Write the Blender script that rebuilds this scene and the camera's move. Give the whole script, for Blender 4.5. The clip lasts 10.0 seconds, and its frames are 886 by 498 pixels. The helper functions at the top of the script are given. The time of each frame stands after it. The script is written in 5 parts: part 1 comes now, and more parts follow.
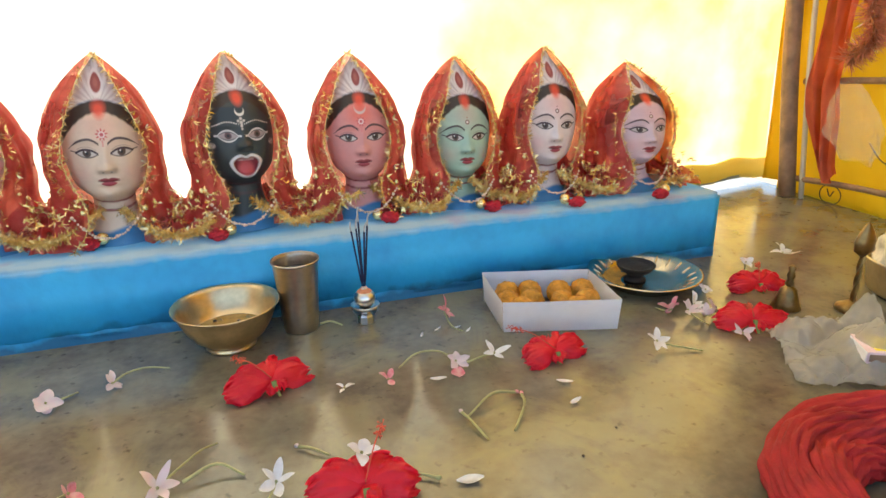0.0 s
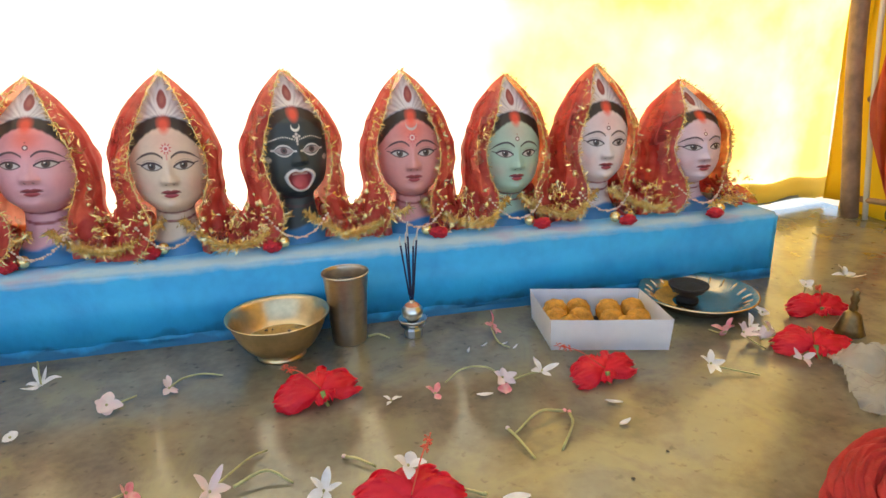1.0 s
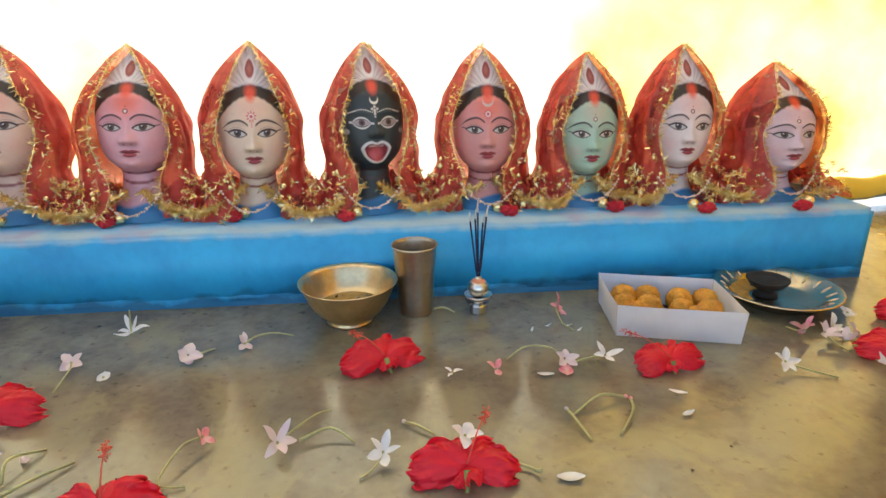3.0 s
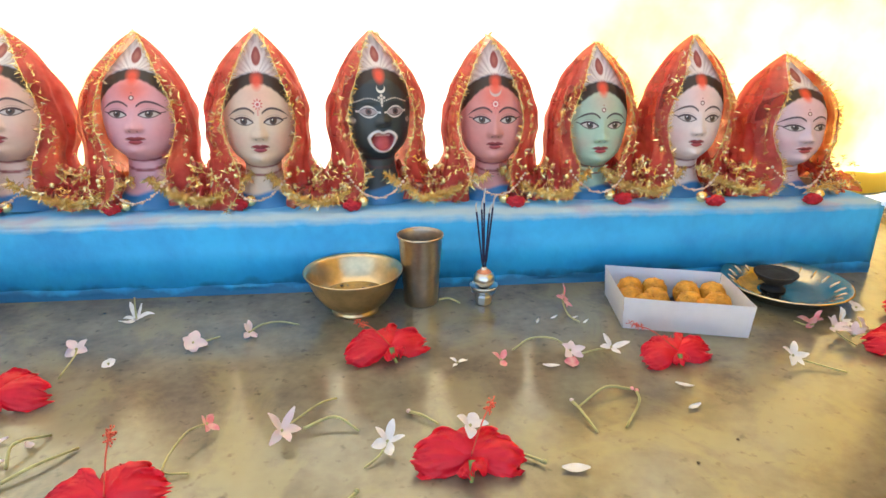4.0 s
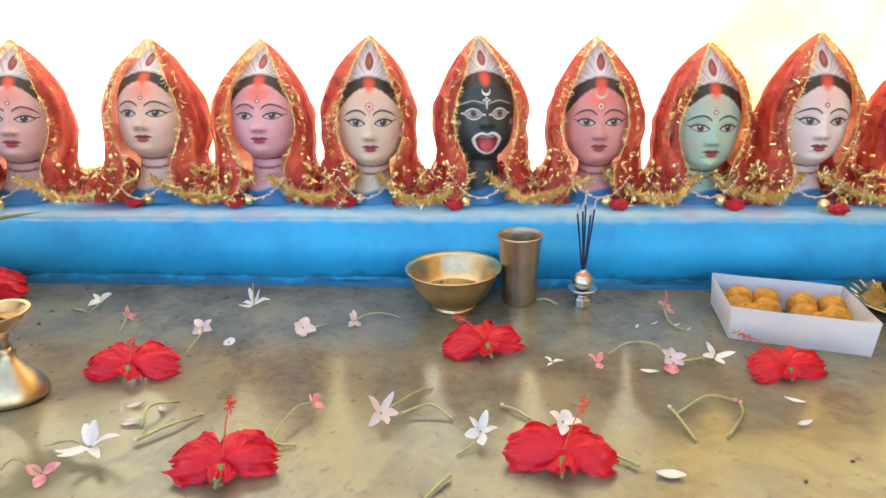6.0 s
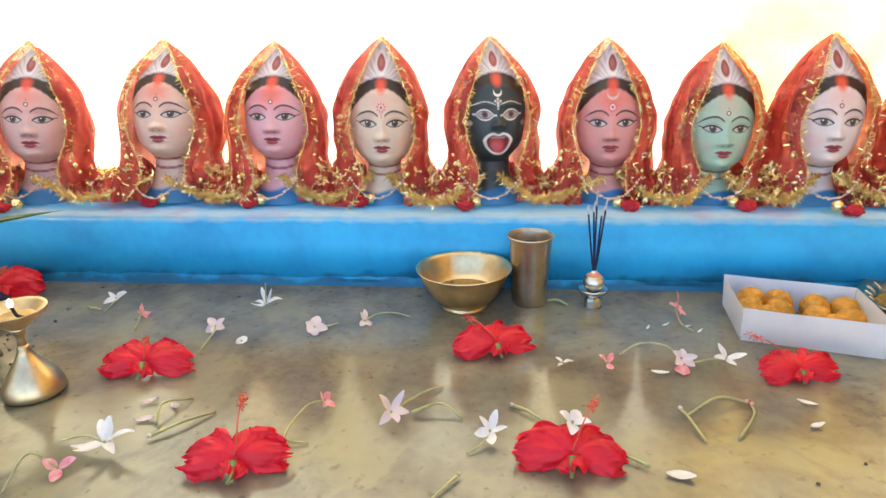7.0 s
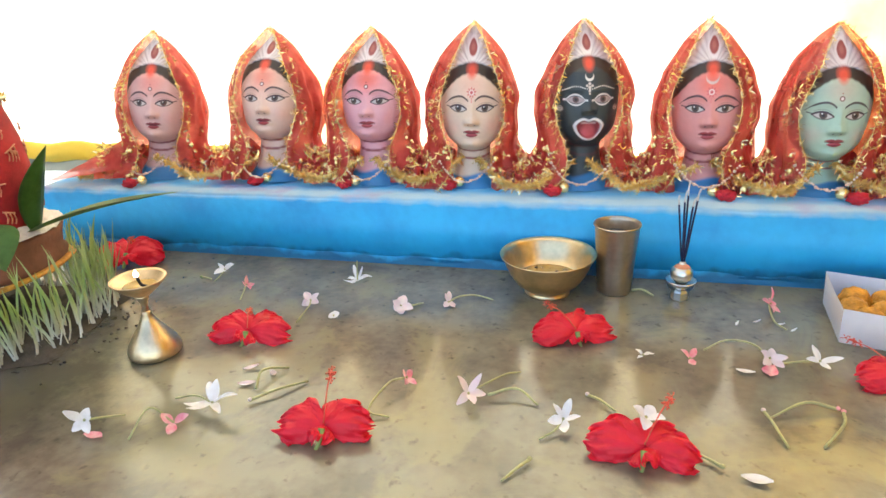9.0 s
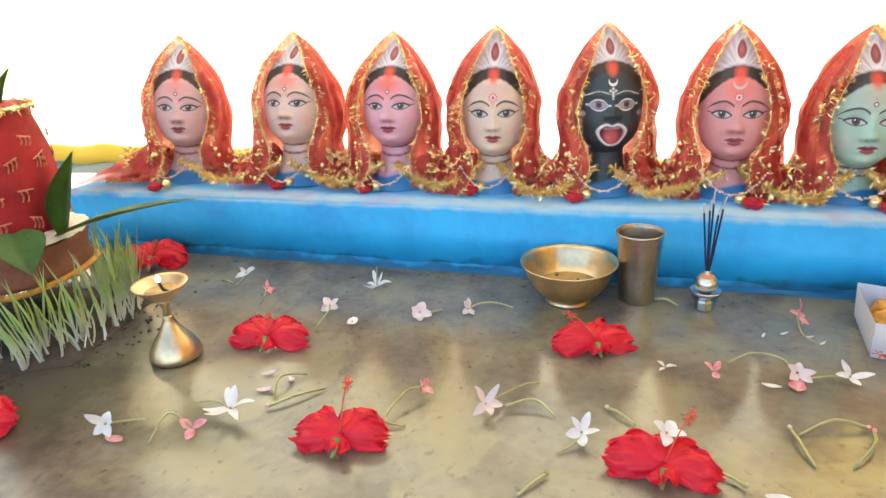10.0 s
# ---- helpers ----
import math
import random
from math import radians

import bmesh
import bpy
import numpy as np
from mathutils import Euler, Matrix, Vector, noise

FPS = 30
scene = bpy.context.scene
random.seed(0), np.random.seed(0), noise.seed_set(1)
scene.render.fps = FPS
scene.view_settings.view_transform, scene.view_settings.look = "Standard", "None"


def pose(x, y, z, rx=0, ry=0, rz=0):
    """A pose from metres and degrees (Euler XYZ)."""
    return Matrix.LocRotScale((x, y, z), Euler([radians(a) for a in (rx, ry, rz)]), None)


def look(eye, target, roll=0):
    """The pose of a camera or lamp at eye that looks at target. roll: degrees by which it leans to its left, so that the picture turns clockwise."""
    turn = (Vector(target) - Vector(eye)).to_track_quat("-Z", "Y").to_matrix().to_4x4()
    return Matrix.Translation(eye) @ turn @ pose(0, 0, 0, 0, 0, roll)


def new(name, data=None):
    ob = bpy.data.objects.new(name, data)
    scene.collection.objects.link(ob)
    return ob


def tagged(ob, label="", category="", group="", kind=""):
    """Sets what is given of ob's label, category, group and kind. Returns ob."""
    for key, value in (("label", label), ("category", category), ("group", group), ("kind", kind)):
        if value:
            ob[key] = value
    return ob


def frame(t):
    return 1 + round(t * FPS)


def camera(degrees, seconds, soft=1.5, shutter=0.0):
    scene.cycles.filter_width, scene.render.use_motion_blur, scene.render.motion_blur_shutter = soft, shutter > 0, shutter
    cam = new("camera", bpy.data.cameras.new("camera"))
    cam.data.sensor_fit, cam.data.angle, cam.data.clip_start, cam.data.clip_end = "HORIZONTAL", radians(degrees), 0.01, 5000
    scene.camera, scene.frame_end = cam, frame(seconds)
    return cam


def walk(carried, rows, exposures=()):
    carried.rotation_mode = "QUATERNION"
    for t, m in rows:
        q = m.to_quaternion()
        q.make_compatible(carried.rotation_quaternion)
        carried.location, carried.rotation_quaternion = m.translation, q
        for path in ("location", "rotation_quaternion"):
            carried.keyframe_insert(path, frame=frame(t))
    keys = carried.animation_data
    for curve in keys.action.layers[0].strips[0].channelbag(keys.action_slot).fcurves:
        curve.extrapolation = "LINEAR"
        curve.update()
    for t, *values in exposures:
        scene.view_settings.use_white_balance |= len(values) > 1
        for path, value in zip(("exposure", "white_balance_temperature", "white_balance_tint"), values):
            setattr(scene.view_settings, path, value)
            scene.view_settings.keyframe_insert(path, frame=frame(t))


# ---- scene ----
cam = camera(71.2, 10.0)
PATH = [
    (0, (-0.026, -0.877, 0.399), (0.507, 0.932, -0.269), -1.3),
    (0.5, (-0.032, -0.879, 0.397), (0.461, 0.95, -0.246), -0.8),
    (1, (-0.032, -0.879, 0.398), (0.367, 0.983, -0.215), -1.6),
    (1.5, (-0.033, -0.881, 0.401), (0.288, 0.993, -0.219), -1.8),
    (2, (-0.034, -0.885, 0.4), (0.242, 0.993, -0.229), -0.8),
    (2.5, (-0.032, -0.887, 0.399), (0.158, 0.994, -0.254), -1.0),
    (4, (-0.034, -0.883, 0.392), (0.124, 0.985, -0.304), -0.1),
    (4.5, (-0.037, -0.886, 0.39), (0.063, 0.991, -0.293), -0.1),
    (5, (-0.04, -0.89, 0.389), (-0.05, 0.99, -0.292), -1.2),
    (5.5, (-0.035, -0.899, 0.389), (-0.153, 0.98, -0.288), -1.4),
    (7, (-0.033, -0.906, 0.388), (-0.232, 0.968, -0.281), -1.5),
    (7.5, (-0.023, -0.916, 0.394), (-0.285, 0.955, -0.261), -1.7),
    (8, (-0.027, -0.924, 0.406), (-0.345, 0.931, -0.271), -1.4),
    (8.5, (-0.023, -0.919, 0.417), (-0.42, 0.912, -0.283), -1.5),
    (9, (-0.018, -0.916, 0.411), (-0.51, 0.874, -0.331), -2.9),
    (9.5, (-0.021, -0.914, 0.417), (-0.592, 0.855, -0.321), -3.1),
    (10, (-0.014, -0.906, 0.417), (-0.58, 0.864, -0.32), -3.3),
]
EXPOSURE = [(0.0, 1.70, 7000, 10), (1.0, 1.66, 7000, 10), (2.5, 1.54, 7000, 10), (4.0, 2.0, 6900, 10), (5.5, 2.14, 6700, 10), (7.0, 2.10, 6650, 10), (10.0, 2.16, 6650, 10)]
walk(cam, [(t, look(eye, target, roll)) for t, eye, target, roll in PATH], EXPOSURE)


# ---- daylight ----
world = bpy.data.worlds.new("daylight")
scene.world = world
world.use_nodes = True
wn, wl = world.node_tree.nodes, world.node_tree.links
sky = wn.new("ShaderNodeTexSky")
sky.sky_type, sky.sun_disc = "NISHITA", False
sky.sun_elevation, sky.sun_rotation = radians(50), radians(-20)
wn["Background"].inputs["Strength"].default_value = 0.15
wl.new(sky.outputs[0], wn["Background"].inputs["Color"])
sun_data = bpy.data.lights.new("sun", "SUN")
sun_data.energy, sun_data.angle, sun_data.color = 5.0, radians(0.5), (1.0, 0.94, 0.84)
sun = new("sun", sun_data)
sun.matrix_world = look((-1.2, 3.4, 4.3), (0, 0, 0))


# ---- materials ----
def mat(name, color, rough=0.5, metal=0.0, vary=0.25, scale=40.0, bump=0.0, bump_scale=200.0, other=None, sub=0.0):
    """A surface whose colour wanders at two scales, with fine relief."""
    m = bpy.data.materials.new(name)
    m.use_nodes = True
    n, l = m.node_tree.nodes, m.node_tree.links
    p = n["Principled BSDF"]
    co = n.new("ShaderNodeTexCoord")
    big, small = n.new("ShaderNodeTexNoise"), n.new("ShaderNodeTexNoise")
    big.inputs["Scale"].default_value, big.inputs["Detail"].default_value = scale, 5
    small.inputs["Scale"].default_value, small.inputs["Detail"].default_value = scale * 6, 3
    add = n.new("ShaderNodeMath")
    add.operation = "MULTIPLY_ADD"
    add.inputs[1].default_value = 0.4
    ramp = n.new("ShaderNodeValToRGB")
    other = other or tuple(c * (1 - vary) for c in color)
    ramp.color_ramp.elements[0].color, ramp.color_ramp.elements[1].color = (*other, 1), (*color, 1)
    ramp.color_ramp.elements[0].position, ramp.color_ramp.elements[1].position = 0.5, 0.85
    for t in (big, small):
        l.new(co.outputs["Object"], t.inputs["Vector"])
    l.new(small.outputs["Fac"], add.inputs[0])
    l.new(big.outputs["Fac"], add.inputs[2])
    l.new(add.outputs[0], ramp.inputs["Fac"])
    l.new(ramp.outputs["Color"], p.inputs["Base Color"])
    p.inputs["Roughness"].default_value, p.inputs["Metallic"].default_value = rough, metal
    if sub:
        p.inputs["Subsurface Weight"].default_value, p.inputs["Subsurface Radius"].default_value = sub, (0.01, 0.004, 0.004)
    if bump:
        b, t = n.new("ShaderNodeBump"), n.new("ShaderNodeTexNoise")
        t.inputs["Scale"].default_value = bump_scale
        b.inputs["Strength"].default_value, b.inputs["Distance"].default_value = bump, 0.002
        l.new(co.outputs["Object"], t.inputs["Vector"])
        l.new(t.outputs["Fac"], b.inputs["Height"])
        l.new(b.outputs["Normal"], p.inputs["Normal"])
    return m


def sheer(name, color, clear=0.3, through_light=0.5, scale=30.0, other=None, rough=0.6):
    """Thin cloth or film that passes light: part clear, part translucent, part matt."""
    m = bpy.data.materials.new(name)
    m.use_nodes = True
    n, l = m.node_tree.nodes, m.node_tree.links
    out, p = n["Material Output"], n["Principled BSDF"]
    p.inputs["Roughness"].default_value = rough
    co, t, ramp = n.new("ShaderNodeTexCoord"), n.new("ShaderNodeTexNoise"), n.new("ShaderNodeValToRGB")
    t.inputs["Scale"].default_value, t.inputs["Detail"].default_value = scale, 6
    ramp.color_ramp.elements[0].color = (*(other or tuple(c * 0.7 for c in color)), 1)
    ramp.color_ramp.elements[1].color = (*color, 1)
    ramp.color_ramp.elements[0].position, ramp.color_ramp.elements[1].position = 0.35, 0.65
    tl, tr, a, b = n.new("ShaderNodeBsdfTranslucent"), n.new("ShaderNodeBsdfTransparent"), n.new("ShaderNodeMixShader"), n.new("ShaderNodeMixShader")
    a.inputs[0].default_value, b.inputs[0].default_value = through_light, clear
    l.new(co.outputs["Object"], t.inputs["Vector"])
    l.new(t.outputs["Fac"], ramp.inputs["Fac"])
    l.new(ramp.outputs["Color"], p.inputs["Base Color"])
    l.new(ramp.outputs["Color"], tl.inputs["Color"])
    l.new(p.outputs[0], a.inputs[1])
    l.new(tl.outputs[0], a.inputs[2])
    l.new(a.outputs[0], b.inputs[1])
    l.new(tr.outputs[0], b.inputs[2])
    l.new(b.outputs[0], out.inputs["Surface"])
    return m


def cement():
    """Polished cement: grey-brown blotches, a sheen that comes and goes, fine pits, a soil stain round the barley bed."""
    m = mat("polished_cement", (0.200, 0.178, 0.126), 0.10, 0, scale=13.0, other=(0.105, 0.094, 0.074), bump=0.05, bump_scale=50)
    n, l = m.node_tree.nodes, m.node_tree.links
    p = n["Principled BSDF"]
    base = p.inputs["Base Color"].links[0].from_socket
    w, edge, worn = n.new("ShaderNodeTexNoise"), n.new("ShaderNodeMapRange"), n.new("ShaderNodeMix")
    w.inputs["Scale"].default_value, w.inputs["Detail"].default_value, w.inputs["Roughness"].default_value, w.inputs["Distortion"].default_value = 6.5, 10, 0.66, 0.6
    edge.inputs["From Min"].default_value, edge.inputs["From Max"].default_value, edge.inputs["To Max"].default_value = 0.50, 0.58, 0.65
    worn.data_type = "RGBA"
    worn.inputs["B"].default_value = (0.225, 0.202, 0.118, 1)
    p.inputs["Specular IOR Level"].default_value = 0.74
    l.new(n["Texture Coordinate"].outputs["Object"], w.inputs["Vector"])
    l.new(w.outputs["Fac"], edge.inputs["Value"])
    l.new(edge.outputs[0], worn.inputs["Factor"])
    l.new(base, worn.inputs["A"])
    speck, dots, dark = n.new("ShaderNodeTexNoise"), n.new("ShaderNodeMapRange"), n.new("ShaderNodeMix")
    speck.inputs["Scale"].default_value, speck.inputs["Detail"].default_value = 70, 3
    dots.inputs["From Min"].default_value, dots.inputs["From Max"].default_value, dots.inputs["To Max"].default_value = 0.62, 0.74, 0.7
    dark.data_type = "RGBA"
    dark.inputs["B"].default_value = (0.04, 0.035, 0.03, 1)
    l.new(n["Texture Coordinate"].outputs["Object"], speck.inputs["Vector"])
    l.new(speck.outputs["Fac"], dots.inputs["Value"])
    l.new(dots.outputs[0], dark.inputs["Factor"])
    l.new(worn.outputs["Result"], dark.inputs["A"])
    damp, ragged, away, reach, wet = n.new("ShaderNodeTexNoise"), n.new("ShaderNodeMath"), n.new("ShaderNodeVectorMath"), n.new("ShaderNodeMapRange"), n.new("ShaderNodeMix")
    damp.inputs["Scale"].default_value, damp.inputs["Detail"].default_value, damp.inputs["Roughness"].default_value = 11, 8, 0.7
    away.operation, away.inputs[1].default_value = "DISTANCE", (-0.83, -0.44, 0)
    ragged.operation, ragged.inputs[1].default_value = "MULTIPLY_ADD", 0.42
    reach.inputs["From Min"].default_value, reach.inputs["From Max"].default_value = 0.54, 0.40
    reach.inputs["To Max"].default_value = 0.85
    wet.data_type = "RGBA"
    wet.inputs["B"].default_value = (0.060, 0.048, 0.036, 1)
    l.new(n["Texture Coordinate"].outputs["Object"], damp.inputs["Vector"])
    l.new(n["Texture Coordinate"].outputs["Object"], away.inputs[0])
    l.new(damp.outputs["Fac"], ragged.inputs[0])
    l.new(away.outputs["Value"], ragged.inputs[2])
    l.new(ragged.outputs[0], reach.inputs["Value"])
    l.new(reach.outputs[0], wet.inputs["Factor"])
    l.new(dark.outputs["Result"], wet.inputs["A"])
    l.new(wet.outputs["Result"], p.inputs["Base Color"])
    t, r = n.new("ShaderNodeTexNoise"), n.new("ShaderNodeMapRange")
    t.inputs["Scale"].default_value, t.inputs["Detail"].default_value = 9.0, 6
    r.inputs["From Min"].default_value, r.inputs["From Max"].default_value = 0.35, 0.7
    r.inputs["To Min"].default_value, r.inputs["To Max"].default_value = 0.11, 0.24
    l.new(t.outputs["Fac"], r.inputs["Value"])
    l.new(r.outputs[0], p.inputs["Roughness"])
    return m


def blue_paint():
    """Blue distemper, rubbed pale along the top edge, with contact shade painted dark along the foot."""
    m = mat("blue_distemper", (0.014, 0.40, 0.76), 0.5, 0, scale=9.0, other=(0.008, 0.29, 0.62), bump=0.25, bump_scale=90)
    n, l = m.node_tree.nodes, m.node_tree.links
    p = n["Principled BSDF"]
    base = p.inputs["Base Color"].links[0].from_socket
    co, sep, t = n.new("ShaderNodeTexCoord"), n.new("ShaderNodeSeparateXYZ"), n.new("ShaderNodeTexNoise")
    t.inputs["Scale"].default_value, t.inputs["Detail"].default_value = 26, 6
    l.new(co.outputs["Object"], sep.inputs[0])
    l.new(co.outputs["Object"], t.inputs["Vector"])
    wob = n.new("ShaderNodeMath")
    wob.operation = "MULTIPLY_ADD"
    wob.inputs[1].default_value = 0.05
    l.new(t.outputs["Fac"], wob.inputs[0])
    l.new(sep.outputs["Z"], wob.inputs[2])
    fine = n.new("ShaderNodeMath")
    fine.operation = "MULTIPLY_ADD"
    fine.inputs[1].default_value = 0.016
    l.new(t.outputs["Fac"], fine.inputs[0])
    l.new(sep.outputs["Z"], fine.inputs[2])
    rub, front, both = n.new("ShaderNodeMapRange"), n.new("ShaderNodeMapRange"), n.new("ShaderNodeMath")
    rub.inputs["From Min"].default_value, rub.inputs["From Max"].default_value = 0.113, 0.124
    rub.inputs["To Max"].default_value = 0.85
    front.inputs["From Min"].default_value, front.inputs["From Max"].default_value = 0.055, 0.025
    front.inputs["To Min"].default_value, front.inputs["To Max"].default_value = 0.3, 1.0
    both.operation = "MULTIPLY"
    l.new(fine.outputs[0], rub.inputs["Value"])
    l.new(sep.outputs["Y"], front.inputs["Value"])
    l.new(rub.outputs[0], both.inputs[0])
    l.new(front.outputs[0], both.inputs[1])
    mix = n.new("ShaderNodeMix")
    mix.data_type = "RGBA"
    mix.inputs["B"].default_value = (0.44, 0.53, 0.53, 1)
    l.new(both.outputs[0], mix.inputs["Factor"])
    l.new(base, mix.inputs["A"])
    # contact shade at the foot, put into the paint as a darker blue
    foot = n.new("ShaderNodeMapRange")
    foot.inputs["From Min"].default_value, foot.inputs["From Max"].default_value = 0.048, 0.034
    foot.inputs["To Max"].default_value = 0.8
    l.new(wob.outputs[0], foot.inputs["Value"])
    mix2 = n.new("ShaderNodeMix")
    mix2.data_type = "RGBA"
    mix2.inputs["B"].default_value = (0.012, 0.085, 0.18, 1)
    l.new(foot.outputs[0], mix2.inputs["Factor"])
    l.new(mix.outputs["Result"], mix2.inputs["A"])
    powder, spill, top, tint = n.new("ShaderNodeTexNoise"), n.new("ShaderNodeMapRange"), n.new("ShaderNodeMath"), n.new("ShaderNodeMix")
    powder.inputs["Scale"].default_value, powder.inputs["Detail"].default_value = 13, 6
    spill.inputs["From Min"].default_value, spill.inputs["From Max"].default_value, spill.inputs["To Max"].default_value = 0.52, 0.66, 0.55
    top.operation = "MULTIPLY"
    tint.data_type = "RGBA"
    tint.inputs["B"].default_value = (0.38, 0.20, 0.36, 1)
    l.new(co.outputs["Object"], powder.inputs["Vector"])
    l.new(powder.outputs["Fac"], spill.inputs["Value"])
    l.new(spill.outputs[0], top.inputs[0])
    l.new(rub.outputs[0], top.inputs[1])
    l.new(top.outputs[0], tint.inputs["Factor"])
    l.new(mix2.outputs["Result"], tint.inputs["A"])
    l.new(tint.outputs["Result"], p.inputs["Base Color"])
    return m


def enamel():
    """Glossy paint whose colours are laid on by the brush (the mesh's paint layer)."""
    m = mat("painted_clay", (1, 1, 1), 0.46, 0, vary=0.10, scale=25.0, bump=0.10, bump_scale=120)
    n, l = m.node_tree.nodes, m.node_tree.links
    p = n["Principled BSDF"]
    tone = p.inputs["Base Color"].links[0].from_socket
    at, mul = n.new("ShaderNodeAttribute"), n.new("ShaderNodeMix")
    at.attribute_name = "paint"
    mul.data_type, mul.blend_type = "RGBA", "MULTIPLY"
    mul.inputs["Factor"].default_value = 1.0
    l.new(at.outputs["Color"], mul.inputs["A"])
    l.new(tone, mul.inputs["B"])
    l.new(mul.outputs["Result"], p.inputs["Base Color"])
    return m


CEMENT, BLUE, ENAMEL = cement(), blue_paint(), enamel()
EARTH = mat("dry_earth", (0.30, 0.25, 0.18), 0.9, scale=1.5, other=(0.2, 0.16, 0.11), bump=0.5, bump_scale=30)
TARP = sheer("cream_yellow_tarpaulin", (0.93, 0.91, 0.78), 0.0, 0.75, 3.2, (0.93, 0.72, 0.20))
tn, tk = TARP.node_tree.nodes, TARP.node_tree.links
mottle = tn["Color Ramp"].inputs["Fac"].links[0].from_socket
# cream towards the left, yellower towards the right
sep_t, drift, blot = tn.new("ShaderNodeSeparateXYZ"), tn.new("ShaderNodeMapRange"), tn.new("ShaderNodeMath")
drift.inputs["From Min"].default_value, drift.inputs["From Max"].default_value = 0.1, 1.25
drift.inputs["To Min"].default_value, drift.inputs["To Max"].default_value = 0.12, -0.10
blot.operation = "ADD"
tk.new(tn["Texture Coordinate"].outputs["Object"], sep_t.inputs[0])
tk.new(sep_t.outputs["X"], drift.inputs["Value"])
tk.new(mottle, blot.inputs[0])
tk.new(drift.outputs[0], blot.inputs[1])
tk.new(blot.outputs[0], tn["Color Ramp"].inputs["Fac"])
TARP_DEEP = sheer("yellow_tarpaulin_double", (0.85, 0.58, 0.03), 0.0, 0.3, 6.0, (0.75, 0.48, 0.02))
TARP_HEM = sheer("yellow_tarpaulin_hem", (0.88, 0.68, 0.12), 0.0, 0.24, 6.0, (0.85, 0.58, 0.05))
# for the added, unseen sheets that block daylight overhead and to the west
SHADE_SHEET = sheer("pale_shade_sheet", (0.62, 0.62, 0.60), 0.0, 0.08, 4.0, (0.5, 0.5, 0.5))
FLAP = sheer("grey_olive_strip", (0.27, 0.29, 0.25), 0.0, 0.12, 5.0, (0.20, 0.21, 0.17))
VEIL = sheer("red_organza", (0.72, 0.085, 0.068), 0.13, 0.12, 60.0, (0.55, 0.045, 0.038))
vn, vk = VEIL.node_tree.nodes, VEIL.node_tree.links
weave, thin = vn.new("ShaderNodeTexNoise"), vn.new("ShaderNodeMapRange")
weave.inputs["Scale"].default_value, weave.inputs["Detail"].default_value = 22.0, 4
thin.inputs["From Min"].default_value, thin.inputs["From Max"].default_value = 0.35, 0.68
thin.inputs["To Min"].default_value, thin.inputs["To Max"].default_value = 0.28, 0.66
vn["Transparent BSDF"].inputs["Color"].default_value = (0.84, 0.58, 0.52, 1)
vk.new(vn["Texture Coordinate"].outputs["Object"], weave.inputs["Vector"])
vk.new(weave.outputs["Fac"], thin.inputs["Value"])
vk.new(thin.outputs[0], vn["Mix Shader.001"].inputs[0])
GOLD = mat("gold_tinsel_foil", (1.0, 0.78, 0.38), 0.20, 0.75, vary=0.25, scale=300)
BRASS = mat("rubbed_brass", (0.78, 0.58, 0.32), 0.31, 1.0, vary=0.3, scale=18, bump=0.05, bump_scale=150)
BRONZE = mat("dull_bronze", (0.58, 0.50, 0.40), 0.33, 1.0, vary=0.3, scale=20, bump=0.05, bump_scale=150)
OLD_BRASS = mat("tarnished_brass", (0.30, 0.2, 0.09), 0.4, 1.0, vary=0.5, scale=30, bump=0.1)
STEEL = mat("polished_steel", (0.70, 0.69, 0.66), 0.28, 1.0, vary=0.12, scale=14)
DULL_STEEL = mat("scratched_steel", (0.60, 0.52, 0.38), 0.26, 1.0, vary=0.25, scale=22, bump=0.06, bump_scale=260)
CARD = mat("white_card", (0.89, 0.90, 0.96), 0.6, vary=0.08, scale=12, bump=0.05)
SWEET = mat("fried_gram_crumb", (0.66, 0.30, 0.03), 0.6, vary=0.45, scale=110, bump=0.9, bump_scale=350, sub=0.1)
SOOT = mat("black_soot", (0.012, 0.011, 0.011), 0.75, vary=0.4, scale=60, bump=0.5)
CLEAR_FILM = sheer("clear_cellophane", (0.8, 0.78, 0.72), 0.86, 0.2, 25.0, (0.7, 0.66, 0.58), rough=0.06)
HIBISCUS = sheer("hibiscus_petal", (0.90, 0.016, 0.045), 0.0, 0.40, 45.0, (0.78, 0.007, 0.03), rough=0.38)
STAMEN = mat("stamen_red", (0.75, 0.10, 0.05), 0.6, vary=0.3, scale=200)
WHITE_PETAL = sheer("white_petal", (0.82, 0.81, 0.82), 0.0, 0.25, 120.0, (0.74, 0.71, 0.70), rough=0.5)
PINK_PETAL = sheer("pale_pink_petal", (0.76, 0.58, 0.62), 0.0, 0.25, 110.0, (0.72, 0.62, 0.62), rough=0.5)
ROSE_PETAL = sheer("rose_petal", (0.75, 0.16, 0.24), 0.0, 0.25, 90.0, (0.85, 0.5, 0.5), rough=0.5)
STEM = mat("pale_green_stem", (0.43, 0.41, 0.18), 0.55, vary=0.35, scale=60)
CALYX = mat("green_calyx", (0.20, 0.26, 0.07), 0.6, vary=0.3, scale=90)
LEAF = mat("green_leaf", (0.09, 0.20, 0.04), 0.4, vary=0.4, scale=25, other=(0.05, 0.12, 0.02))
GRASS = mat("barley_shoot", (0.30, 0.42, 0.10), 0.5, vary=0.4, scale=14, other=(0.40, 0.47, 0.21))
gn, gk = GRASS.node_tree.nodes, GRASS.node_tree.links
g_tone, g_xyz, g_up, g_mix = gn["Principled BSDF"].inputs["Base Color"].links[0].from_socket, gn.new("ShaderNodeSeparateXYZ"), gn.new("ShaderNodeMapRange"), gn.new("ShaderNodeMix")
